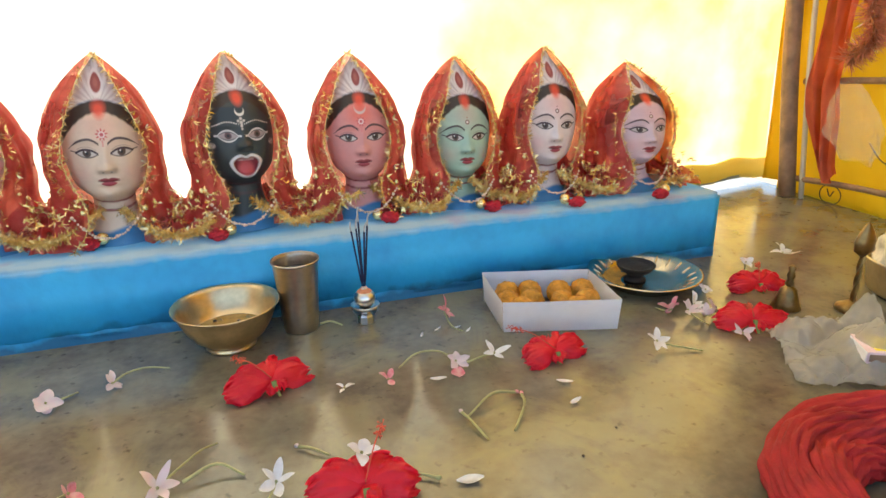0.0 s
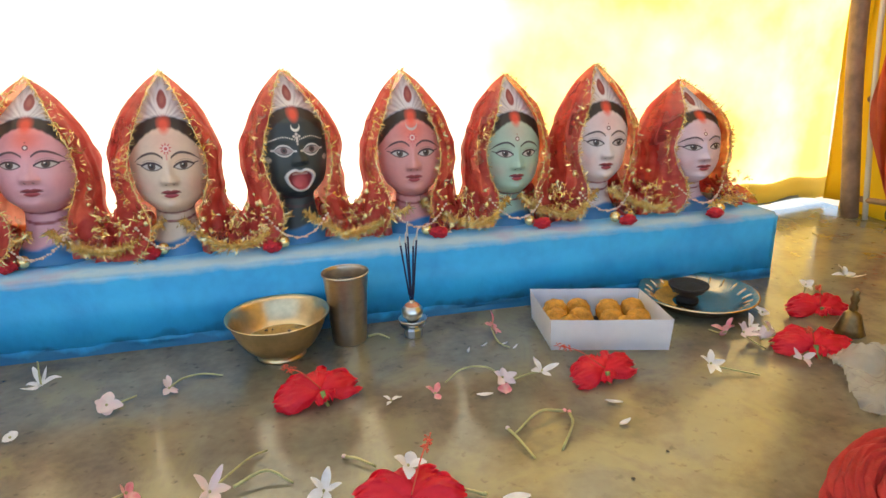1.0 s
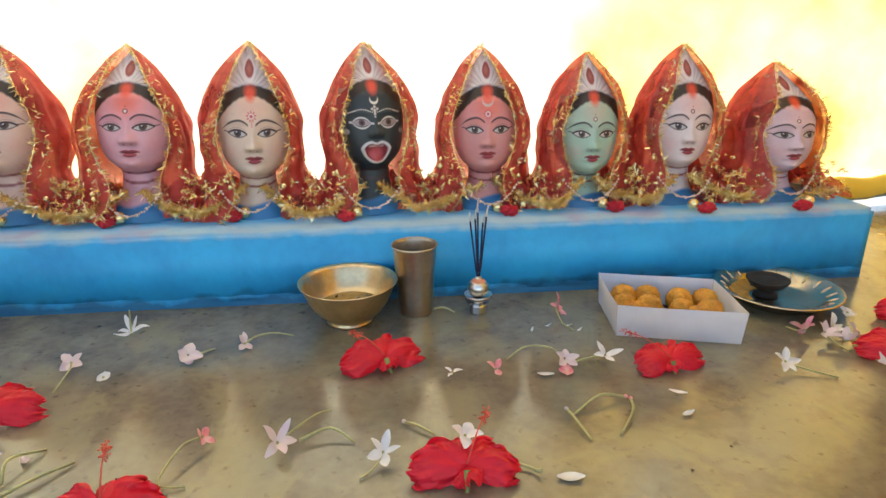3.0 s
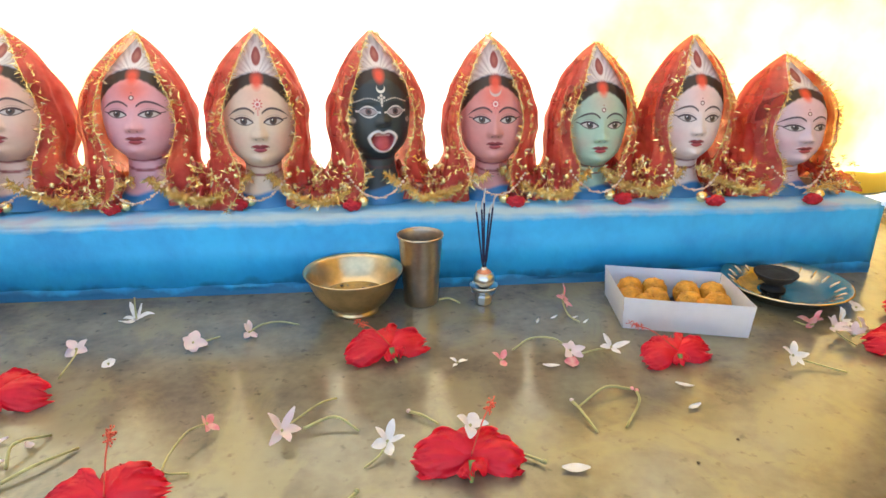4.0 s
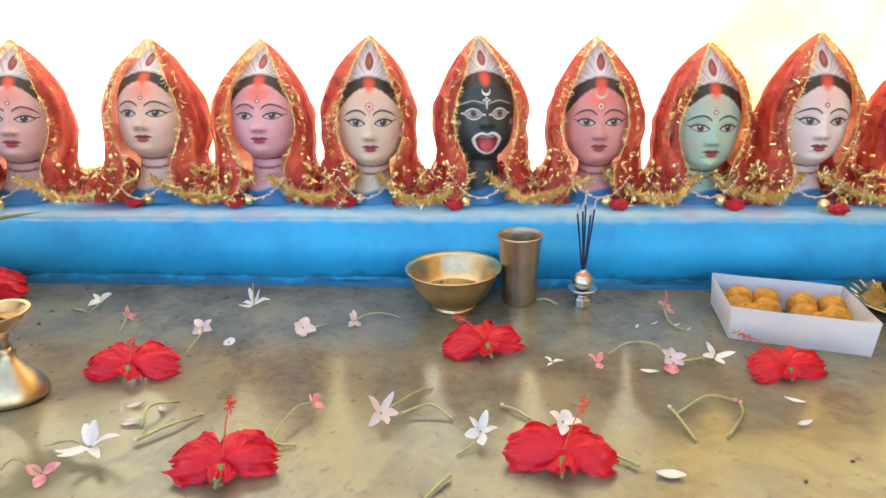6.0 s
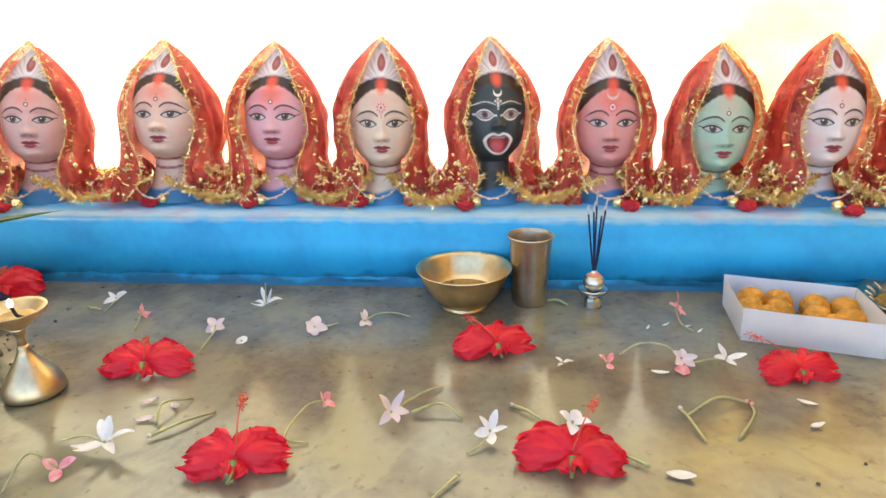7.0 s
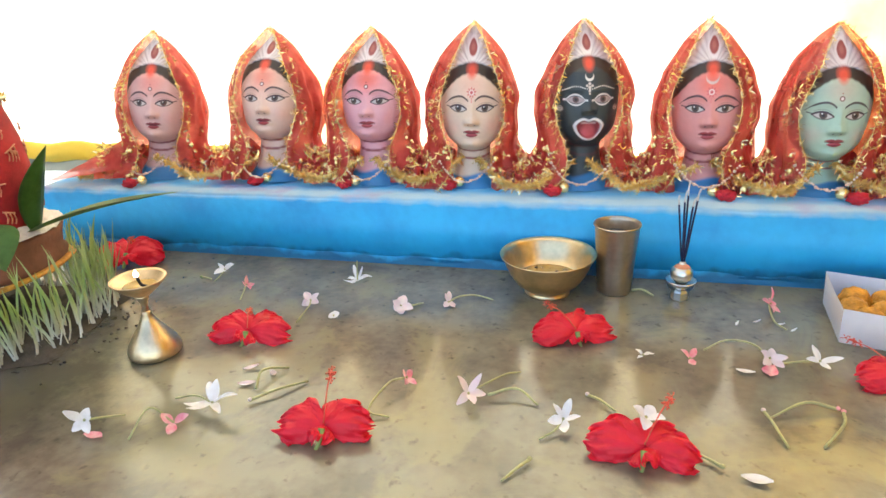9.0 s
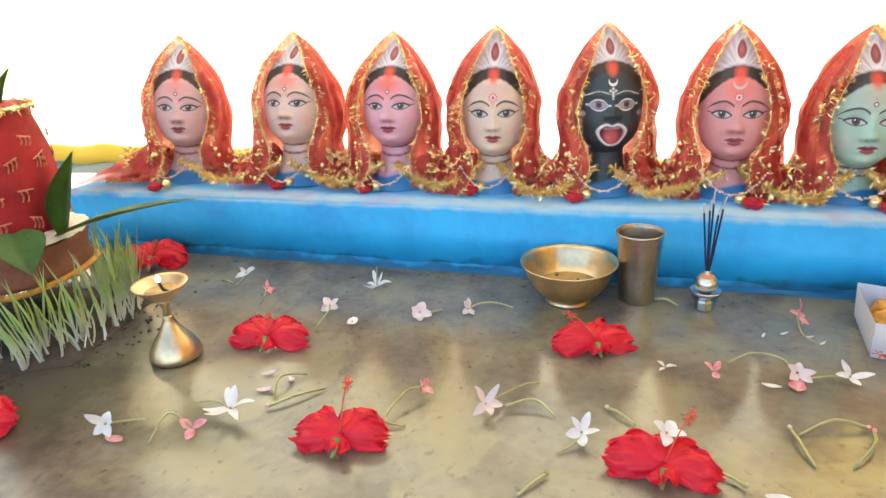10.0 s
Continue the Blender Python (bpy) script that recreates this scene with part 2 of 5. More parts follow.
g_mix.data_type = "RGBA"
g_mix.inputs["A"].default_value = (0.66, 0.64, 0.54, 1)
g_up.inputs["From Min"].default_value, g_up.inputs["From Max"].default_value = 0.01, 0.06
gk.new(gn["Texture Coordinate"].outputs["Object"], g_xyz.inputs[0])
gk.new(g_xyz.outputs["Z"], g_up.inputs["Value"])
gk.new(g_up.outputs[0], g_mix.inputs["Factor"])
gk.new(g_tone, g_mix.inputs["B"])
gk.new(g_mix.outputs["Result"], gn["Principled BSDF"].inputs["Base Color"])
LAMP_BRASS = mat("pale_worn_brass", (0.74, 0.56, 0.34), 0.38, 1.0, vary=0.3, scale=24, bump=0.05, bump_scale=150)
CLAY_POT = mat("red_earthenware", (0.20, 0.075, 0.04), 0.8, vary=0.4, scale=20, bump=0.3)
SOIL = mat("damp_soil", (0.085, 0.065, 0.045), 0.9, vary=0.5, scale=60, bump=1.0)
RICE = mat("white_rice", (0.66, 0.62, 0.57), 0.6, vary=0.15, scale=200, bump=0.8, bump_scale=400)
RED_CLOTH = mat("red_cotton", (0.40, 0.013, 0.018), 0.8, vary=0.35, scale=30, bump=0.3, bump_scale=600)
HANGING = sheer("thin_red_cotton", (0.66, 0.13, 0.06), 0.05, 0.42, 14.0, (0.48, 0.08, 0.04))
FESTOON = mat("faded_red_foil", (0.70, 0.24, 0.15), 0.3, vary=0.5, scale=60)
GOLD_PRINT = mat("gold_print", (0.62, 0.24, 0.13), 0.5, vary=0.3, scale=100)
INCENSE = mat("indigo_incense_paste", (0.02, 0.02, 0.07), 0.8, vary=0.3, scale=200)
ASH = mat("grey_ash", (0.55, 0.53, 0.52), 0.9, vary=0.3, scale=200)
WOOD = mat("weathered_pole", (0.33, 0.20, 0.125), 0.7, vary=0.5, scale=10, bump=0.4)
PIPE = mat("grey_plastic_pipe", (0.62, 0.58, 0.5), 0.4, vary=0.15, scale=10)
FILM = sheer("clear_plastic_film", (0.62, 0.59, 0.54), 0.5, 0.3, 20.0, (0.5, 0.47, 0.42), rough=0.12)
MATCH_CARD = mat("pink_printed_card", (0.8, 0.62, 0.66), 0.5, vary=0.15, scale=60)
YELLOW_CARD = mat("yellow_printed_card", (0.85, 0.66, 0.03), 0.5, vary=0.15, scale=60)
INK = mat("black_print", (0.03, 0.03, 0.025), 0.6, vary=0.2, scale=60)
POMPOM = mat("crimson_pompom", (0.60, 0.012, 0.03), 0.7, vary=0.4, scale=200, bump=0.8, bump_scale=500)
PEARL = mat("pearl_bead", (0.7, 0.52, 0.42), 0.25, vary=0.2, scale=100)
OFFWHITE = mat("offwhite_cloth", (0.72, 0.66, 0.52), 0.8, vary=0.2, scale=30, bump=0.3)
flame_mat = bpy.data.materials.new("flame")
flame_mat.use_nodes = True
fp = flame_mat.node_tree.nodes["Principled BSDF"]
fp.inputs["Emission Color"].default_value, fp.inputs["Emission Strength"].default_value = (1, 0.72, 0.38, 1), 6.0


# ---- building helpers ----
def mesh_of(bm, material, smooth=True):
    me = bpy.data.meshes.new("mesh")
    bm.normal_update()
    bm.to_mesh(me)
    bm.free()
    me.materials.append(material)
    if smooth:
        me.shade_smooth()
    return me


def part(name, bm, material, parent=None, label="", smooth=True):
    ob = new(name, mesh_of(bm, material, smooth))
    ob.parent = parent
    return tagged(ob, label)


def thing(name, loc=(0, 0, 0), rz=0.0, label="", category="", group="", tilt=(0, 0), scale=1.0):
    ob = new(name)
    ob.empty_display_size = 0.02
    ob.matrix_world = pose(*loc, tilt[0], tilt[1], rz) @ Matrix.Scale(scale, 4)
    return tagged(ob, label, category, group)


def grid_faces(bm, rows, close=False):
    for a, b in zip(rows, rows[1:]):
        k = len(a)
        for i in range(k if close else k - 1):
            j = (i + 1) % k
            try:
                bm.faces.new((a[i], a[j], b[j], b[i]))
            except ValueError:
                pass


def lathe(profile, seg=40, bm=None, at=(0, 0, 0), cap=True):
    """A turned shape from (radius, height) pairs."""
    bm = bm or bmesh.new()
    rows = [[bm.verts.new((at[0] + r * math.cos(2 * math.pi * i / seg), at[1] + r * math.sin(2 * math.pi * i / seg), at[2] + z)) for i in range(seg)] for r, z in profile]
    grid_faces(bm, rows, True)
    for row, (r, z) in ((rows[0], profile[0]), (rows[-1], profile[-1])):
        if cap and r > 1e-5:
            try:
                bm.faces.new(row)
            except ValueError:
                pass
    bmesh.ops.remove_doubles(bm, verts=bm.verts, dist=1e-6)
    bmesh.ops.recalc_face_normals(bm, faces=bm.faces)
    return bm


def smooth_path(points, steps=6):
    """Points along a smooth line through the given ones."""
    P = [Vector(p) for p in points]
    P = [2 * P[0] - P[1]] + P + [2 * P[-1] - P[-2]]
    out = []
    for i in range(1, len(P) - 2):
        a, b, c, d = P[i - 1:i + 3]
        for k in range(steps):
            t = k / steps
            out.append(0.5 * (2 * b + (c - a) * t + (2 * a - 5 * b + 4 * c - d) * t * t + (3 * b - a - 3 * c + d) * t ** 3))
    return out + [P[-2]]


def tube(points, radius, seg=7, bm=None, steps=5, flat=1.0):
    """A round or flattened rod along a smooth line; radius is a number or a function of 0..1."""
    bm = bm or bmesh.new()
    line = smooth_path(points, steps)
    rows = []
    for i, p in enumerate(line):
        d = (line[min(i + 1, len(line) - 1)] - line[max(i - 1, 0)]).normalized()
        side = d.cross(Vector((0, 0, 1)))
        side = side.normalized() if side.length > 1e-4 else Vector((1, 0, 0))
        up = side.cross(d)
        r = radius(i / (len(line) - 1)) if callable(radius) else radius
        rows.append([bm.verts.new(p + side * r * math.cos(2 * math.pi * k / seg) + up * r * flat * math.sin(2 * math.pi * k / seg)) for k in range(seg)])
    grid_faces(bm, rows, True)
    bm.faces.new(rows[0][::-1])
    bm.faces.new(rows[-1])
    return bm


def ball(bm, c, r, seg=10, squash=1.0):
    bmesh.ops.create_uvsphere(bm, u_segments=seg, v_segments=max(4, seg * 2 // 3), radius=r, matrix=Matrix.Translation(c) @ Matrix.Diagonal((1, 1, squash, 1)))
    return bm


def slab(bm, x0, x1, y0, y1, z0, z1, bevel=0.0, seg=2):
    made = bmesh.ops.create_cube(bm, size=1.0, matrix=Matrix.Translation(((x0 + x1) / 2, (y0 + y1) / 2, (z0 + z1) / 2)) @ Matrix.Diagonal((x1 - x0, y1 - y0, z1 - z0, 1)))
    if bevel:
        edges = {e for v in made["verts"] for e in v.link_edges}
        bmesh.ops.bevel(bm, geom=list(edges), offset=bevel, segments=seg, affect="EDGES", profile=0.6)
    return bm


def sheet(fn, nu, nv, bm=None, thick=0.0):
    """A surface from fn(u, v), u and v from 0 to 1; thick gives it a second skin."""
    bm = bm or bmesh.new()
    rows = [[bm.verts.new(fn(i / nu, j / nv)) for i in range(nu + 1)] for j in range(nv + 1)]
    grid_faces(bm, rows)
    if thick:
        bmesh.ops.solidify(bm, geom=bm.faces[:], thickness=thick)
    return bm


def wave(x, y, z, f, amp):
    return amp * noise.noise(Vector((x * f, y * f, z * f)))


def blades(bm, line, count, length, rng, width=0.0007, spread=1.0, out=Vector((0, -0.4, 0))):
    """Foil fringe: narrow strips that stand off a line in all directions."""
    for _ in range(count):
        f = rng.random() * (len(line) - 1.001)
        i = int(f)
        p = line[i].lerp(line[i + 1], f - i)
        d = Vector((rng.gauss(0, 1), rng.gauss(0, 1), rng.gauss(0, 1))).normalized() * spread + out
        d.normalize()
        q = p + d * length * rng.uniform(0.5, 1.15)
        s = d.cross(Vector((rng.gauss(0, 1), rng.gauss(0, 1), rng.gauss(0, 1)))).normalized() * width * rng.choice((0.6, 0.9, 1.3, 2.0))
        m = p.lerp(q, 0.55) + s * rng.uniform(-1.5, 1.5)
        vs = [bm.verts.new(v) for v in (p - s, p + s, m + s, q, m - s)]
        bm.faces.new(vs)
    return bm


# ---- setting ----
def setting():
    bm = bmesh.new()
    bmesh.ops.create_grid(bm, x_segments=60, y_segments=60, size=400)
    for v in bm.verts:
        v.co.z = -0.55
    tagged(part("ground", bm, EARTH), "bare sunlit earth around the shelter", "ground", kind="structure")
    bm = slab(bmesh.new(), -2.4, 1.26, -1.6, 0.62, -0.5, 0.0, 0.01)
    tagged(part("floor", bm, CEMENT, smooth=False), "polished grey-brown cement platform, stained and shiny", "floor", kind="structure")

    bm = slab(bmesh.new(), -1.075, 0.752, 0.0, 0.235, -0.002, 0.116, 0.0)
    bmesh.ops.subdivide_edges(bm, edges=[e for e in bm.edges if abs(e.verts[0].co.x - e.verts[1].co.x) > 0.5], cuts=110)
    bmesh.ops.bevel(bm, geom=[e for e in bm.edges if e.is_boundary or e.calc_face_angle(0) > 1], offset=0.007, segments=3, affect="EDGES")
    for v in bm.verts:
        k = 1.0 if v.co.z > 0.02 else 0.4
        v.co.y += k * (wave(v.co.x, v.co.z, 0, 7, 0.004) + wave(v.co.x, v.co.z, 3, 30, 0.0012))
        v.co.z += (wave(v.co.x, v.co.y, 5, 6, 0.003) if v.co.z > 0.05 else 0)
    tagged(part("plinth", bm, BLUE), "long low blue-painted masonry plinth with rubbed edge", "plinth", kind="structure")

    def fillet(u, v):
        x = -1.065 + 1.81 * u
        rough = wave(x, v, 2, 9, 0.004) + wave(x, v, 6, 45, 0.002)
        z = 0.017 * (1 - v) + 1.3 * rough * (1 - v)
        return (x, -0.0006 - 0.0012 * v + 0.3 * rough, max(0.0, z))
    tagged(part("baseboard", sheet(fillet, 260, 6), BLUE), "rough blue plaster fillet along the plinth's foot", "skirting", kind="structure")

    def hang(u, v):
        x = -2.3 + 3.545 * u
        z = 0.10 - 0.018 * max(0, x + 1.3) * (1 - v) + 1.85 * v
        return (x, 0.42 + wave(x, z, 0, 1.6, 0.05) + wave(x, z * 0.4, 2, 5, 0.016), z + (wave(x, 0, 1, 3, 0.012) if v == 0 else 0))
    tagged(part("wall_north", sheet(hang, 90, 50, thick=0.001), TARP), "cream to yellow tarpaulin hanging behind, bright with daylight", "tarpaulin", kind="structure")

    def hem(u, v):
        x = -2.3 + 3.545 * u
        y = 0.42 + wave(x, 0.1, 0, 1.6, 0.05) + wave(x, 0.04, 2, 5, 0.016)
        a = 2 * math.pi * v
        return (x, y - 0.004 + 0.012 * math.cos(a), 0.085 - 0.018 * max(0, x + 1.3) + wave(x, 0, 1, 3, 0.012) + 0.026 * math.sin(a) + 0.004 * math.sin(40 * x))
    tagged(part("trim", sheet(hem, 120, 12), TARP_HEM), "rolled deep-yellow hem of the tarpaulin", "hem", kind="structure")

    # grey-olive band from the hem downwards, shallower towards the right
    def flap(u, v):
        x = -2.3 + 3.5 * u
        y = 0.42 + wave(x, 0.1, 0, 1.6, 0.05) + wave(x, 0.04, 2, 5, 0.016)
        top = 0.078 - 0.018 * max(0, x + 1.3) + wave(x, 0, 1, 3, 0.012)
        deep = 0.052 - 0.012 * max(0, x + 1.3) + 0.006 * math.sin(5 * x)
        return (x, y - 0.006 + 0.006 * math.sin(14 * x + 3 * v), top - deep * v)
    tagged(part("trim", sheet(flap, 130, 6), FLAP), "grey-olive strip below the tarpaulin's hem", "hem", kind="structure")

    def edge(u, v):
        z = 0.02 + 1.93 * v
        return (1.208 + 0.040 * u + 0.006 * math.sin(9 * z), 0.385 - 0.03 * u + 0.01 * math.sin(5 * z + 7 * u), z)
    tagged(part("trim", sheet(edge, 6, 40, thick=0.002), TARP_DEEP), "folded deep-yellow side edge of the tarpaulin", "hem", kind="structure")

    def side(u, v):
        y = 0.36 - 2.0 * u
        z = 0.0 + 1.95 * v
        return (1.232 + wave(y, z, 4, 2.5, 0.02) + wave(y * 0.5, z, 8, 7, 0.008), y, z)
    tagged(part("wall_east", sheet(side, 60, 50, thick=0.001), TARP_DEEP), "yellow tarpaulin side wall with creases", "tarpaulin", kind="structure")

    # out of view; added to keep daylight from flooding in from the left
    def west(u, v):
        y = 0.40 - 2.0 * u
        z = 0.0 + 1.95 * v
        return (-2.34 + wave(y, z, 4, 2.5, 0.02), y, z)
    tagged(part("wall_west", sheet(west, 40, 30, thick=0.001), SHADE_SHEET), "unseen pale sheet added on the west side to hold back light", "tarpaulin", kind="structure")

    # never in view; added overhead to keep sun off the floor and deepen shadows
    def roof(u, v):
        x, y = -2.4 + 3.7 * u, -1.7 + 2.2 * v
        return (x, y, 1.96 + 0.06 * math.sin(3 * u) + wave(x, y, 1, 1.5, 0.05))
    tagged(part("ceiling", sheet(roof, 40, 30, thick=0.001), SHADE_SHEET), "unseen pale sheet added overhead to block sun and skylight", "ceiling", kind="structure")


setting()


# ---- painted busts ----
def curve(pairs):
    xs, ys = zip(*pairs)
    xs, ys = np.array(xs), np.array(ys)
    h = np.diff(xs)
    d = np.diff(ys) / h
    m = np.zeros(len(xs))
    m[1:-1] = np.where(d[:-1] * d[1:] > 0, 2 * d[:-1] * d[1:] / (d[:-1] + d[1:] + 1e-12), 0)
    m[0], m[-1] = d[0], d[-1]

    def f(x):
        x = np.clip(x, xs[0], xs[-1])
        i = np.clip(np.searchsorted(xs, x) - 1, 0, len(xs) - 2)
        t = (x - xs[i]) / h[i]
        return (2 * t ** 3 - 3 * t ** 2 + 1) * ys[i] + (t ** 3 - 2 * t ** 2 + t) * h[i] * m[i] + (-2 * t ** 3 + 3 * t ** 2) * ys[i + 1] + (t ** 3 - t ** 2) * h[i] * m[i + 1]
    return f


HALF = curve([(0, 0.056), (0.008, 0.05), (0.018, 0.042), (0.03, 0.034), (0.045, 0.0295), (0.060, 0.0280), (0.067, 0.0290), (0.073, 0.0350), (0.079, 0.0415), (0.086, 0.0465), (0.0937, 0.0498), (0.105, 0.0520), (0.12, 0.0540), (0.137, 0.0550), (0.152, 0.0545), (0.17, 0.051), (0.19, 0.045), (0.21, 0.033), (0.23, 0.018), (0.243, 0.007), (0.2512, 0.001)])
FRONT = curve([(0, 0.05), (0.01, 0.042), (0.02, 0.032), (0.035, 0.027), (0.059, 0.026), (0.064, 0.034), (0.070, 0.0435), (0.082, 0.0490), (0.105, 0.0525), (0.13, 0.0535), (0.148, 0.0515), (0.165, 0.047), (0.19, 0.037), (0.21, 0.024), (0.23, 0.010), (0.2512, 0.001)])
BACK = curve([(0, 0.05), (0.02, 0.034), (0.06, 0.03), (0.1, 0.045), (0.145, 0.055), (0.19, 0.042), (0.23, 0.014), (0.2512, 0.001)])


def gauss(x, s):
    return np.exp(-(x / s) ** 2)


def mask(d, soft=0.0009):
    """1 inside (d below 0), 0 outside, with a brush-soft edge."""
    return np.clip(0.5 - d / (2 * soft), 0, 1)


def bust(loc, rz, lean, size, skin, dark=False, blush=0.0, flower=False, label="", up=0.0):
    na = 236
    zz = np.concatenate([np.linspace(0, 0.064, 34, endpoint=False), np.linspace(0.064, 0.172, 190, endpoint=False), np.linspace(0.172, 0.2512, 72)])
    nz = len(zz)
    s = np.linspace(-1, 1, na, endpoint=False)
    ang = math.pi * (0.43 * s + 0.57 * s ** 3)
    Z, A = np.meshgrid(zz, ang, indexing="ij")
    X = HALF(Z) * np.sin(A)
    c = np.cos(A)
    Y = -np.where(c > 0, FRONT(Z) * np.abs(c) ** 0.85, -BACK(Z) * np.abs(c)) + 0.024 * np.clip((Z - 0.175) / 0.076, 0, 1)
    f = np.clip(c * 1.6, 0, 1)
    ax = np.abs(X)
    eye_z, mouth_z, tip_z = (0.134, 0.0895, 0.119) if dark else (0.132, 0.0937, 0.1125)
    nose = 0.0085 * gauss(X, 0.0062 + 0.004 * np.clip((eye_z - Z) / 0.025, 0, 1)) * np.clip((0.146 - Z) / 0.034, 0, 1) * mask(tip_z - 0.005 - Z, 0.0035)
    nose += 0.0026 * gauss(ax - 0.0078, 0.0042) * gauss(Z - tip_z + 0.001, 0.005)
    nose += 0.0042 * gauss(X, 0.0072) * gauss(Z - tip_z, 0.0060)
    lips = 0.0036 * gauss(X, 0.012) * (gauss(Z - mouth_z - 0.003, 0.0027) + 1.15 * gauss(Z - mouth_z + 0.0032, 0.0032))
    gape_x, gape_z = X / (0.0215 * (1 + 0.30 * np.clip((Z - mouth_z) / 0.016, -1, 0.35))), (Z - mouth_z + 0.0034 * gauss(X, 0.0055) * (Z > mouth_z)) / 0.0170
    gape = (np.abs(gape_x) ** 2.3 + np.abs(gape_z) ** 2.3) ** (1 / 2.3)
    if dark:
        lips = 0.0035 * gauss(gape - 0.9, 0.14) - 0.005 * mask(gape - 0.78, 0.1)
    socket = -0.0026 * gauss(ax - 0.021, 0.012) * gauss(Z - eye_z - 0.0045, 0.008) + 0.0026 * gauss(ax - 0.0215, 0.009) * gauss(Z - eye_z, 0.0055)
    brow = 0.0016 * gauss(ax - 0.022, 0.018) * gauss(Z - 0.149, 0.005)
    chin = 0.0075 * gauss(X, 0.0125) * gauss(Z - 0.0770, 0.0075)
    cheek = 0.0032 * gauss(ax - 0.028, 0.015) * gauss(Z - 0.107, 0.018)
    base_z = 0.198 - 0.011 * (ax / 0.035) ** 2
    crest = np.arctan2(X, Z - 0.190)
    ridge = 0.0013 * mask(base_z - Z, 0.002) * (0.5 + 0.5 * np.cos(crest * 14)) * mask(0.012 - np.hypot(X, (Z - 0.219) * 0.6), 0.002)
    ridge = ridge + 0.0020 * gauss(Z - base_z - 0.002, 0.0022)
    Y = Y - f * (nose + lips + socket + brow + chin + cheek + ridge)

    col = np.zeros(X.shape + (3,)) + np.array(skin)

    def lay(m, rgb, strength=1.0):
        nonlocal col
        m = (np.clip(m, 0, 1) * strength * (c > 0.02))[..., None]
        col = col * (1 - m) + np.array(rgb) * m

    black, line = (0.012, 0.010, 0.012), (0.045, 0.020, 0.028)
    lay(gauss(X, 0.024) * gauss(Z - 0.168, 0.021), (0.80, 0.13, 0.07), blush)
    if not dark:
        lay(gauss(ax - 0.03, 0.013) * gauss(Z - 0.104, 0.013), (0.78, 0.22, 0.22), 0.20)
    hair = mask(0.1835 - 0.018 * (ax / 0.035) ** 2 + 0.0004 * np.sin(X * 700) - Z, 0.0016)
    lay(hair, (0.035, 0.022, 0.018))
    side = ax - 0.0215
    ez = Z - eye_z - 0.06 * side
    half_h = 0.0050 * np.clip(1 - (np.abs(side) / 0.0138) ** 2.2, 0, 1)
    almond = np.abs(ez) - half_h
    within = np.abs(side) < 0.0138
    inside = mask(almond, 0.0005) * within
    if dark:
        lay(mask(np.abs(ez) - half_h * 1.55 - 0.0014, 0.0005) * (np.abs(side) < 0.0185), (0.62, 0.58, 0.56))
        lay(mask(np.abs(ez) - half_h * 1.28 - 0.0001, 0.0005) * (np.abs(side) < 0.0165), (0.05, 0.05, 0.055))
        lay(inside, (0.34, 0.27, 0.27))
        lay(mask(np.hypot(side, ez - 0.0006) - 0.0048, 0.0005) * inside, (0.10, 0.05, 0.05))
        lay(mask(np.hypot(side, ez - 0.0006) - 0.0021, 0.0005) * inside, black)
        bz = 0.1475 + 0.0065 * gauss(ax - 0.021, 0.016)
        lay(mask(np.abs(Z - bz) - 0.0010, 0.0005) * (ax < 0.042) * (np.sin(ax * 1900) > -0.1), (0.66, 0.63, 0.56))
        lay(mask(gape - 1.06, 0.05), (0.70, 0.66, 0.66))
        lay(mask(gape - 0.82, 0.05), (0.24, 0.02, 0.03))
        lay(mask(np.hypot(X, Z - mouth_z + 0.003) - 0.0105, 0.003), (0.50, 0.07, 0.08))
        lay(mask(np.abs(Z - mouth_z - 0.0095) - 0.0018, 0.0008) * (ax < 0.012), (0.55, 0.36, 0.36))
        moon = mask(np.hypot(X, Z - 0.168) - 0.0070, 0.0006) * (1 - mask(np.hypot(X, Z - 0.1708) - 0.0058, 0.0006))
        lay(moon, (0.74, 0.70, 0.62))
        for dx, dz, r in ((0, 0.1575, 0.0022), (-0.0042, 0.1545, 0.0019), (0.0042, 0.1545, 0.0019), (0, 0.1520, 0.0024), (0, 0.1470, 0.0020), (0, 0.1430, 0.0015)):
            lay(mask(np.hypot(X - dx, Z - dz) - r, 0.0006), (0.60, 0.52, 0.46))
        lay(mask(np.hypot(ax - 0.0445, Z - 0.121) - 0.0046, 0.0008) * (np.sin(Z * 2600) * np.sin(ax * 2600) > -0.1), (0.58, 0.53, 0.48))
    else:
        lay(gauss(side, 0.013) * gauss(ez - 0.006, 0.004), (0.45, 0.18, 0.17), 0.18)
        lay(inside, (0.52, 0.46, 0.43))
        lay(mask(np.hypot(side, ez - 0.0008) - 0.0052, 0.0005) * inside, (0.06, 0.035, 0.03))
        lay(mask(np.hypot(side, ez - 0.0008) - 0.0038, 0.0005) * inside, (0.085, 0.045, 0.035))
        lay(mask(np.hypot(side, ez - 0.0008) - 0.0022, 0.0005) * inside, black)
        lay(mask(np.hypot(side + 0.0014 * np.sign(X), ez - 0.0026) - 0.0010, 0.0004) * inside, (0.7, 0.68, 0.66))
        lay(mask(np.abs(ez - half_h) - 0.0015, 0.0005) * (np.abs(side) < 0.0145), line)
        lay(mask(np.abs(ez + half_h) - 0.0009, 0.0005) * within, line, 0.8)
        lay(mask(np.abs(ez - half_h * 1.1 - 0.0031) - 0.0004, 0.0004) * (np.abs(side) < 0.0120), line, 0.45)
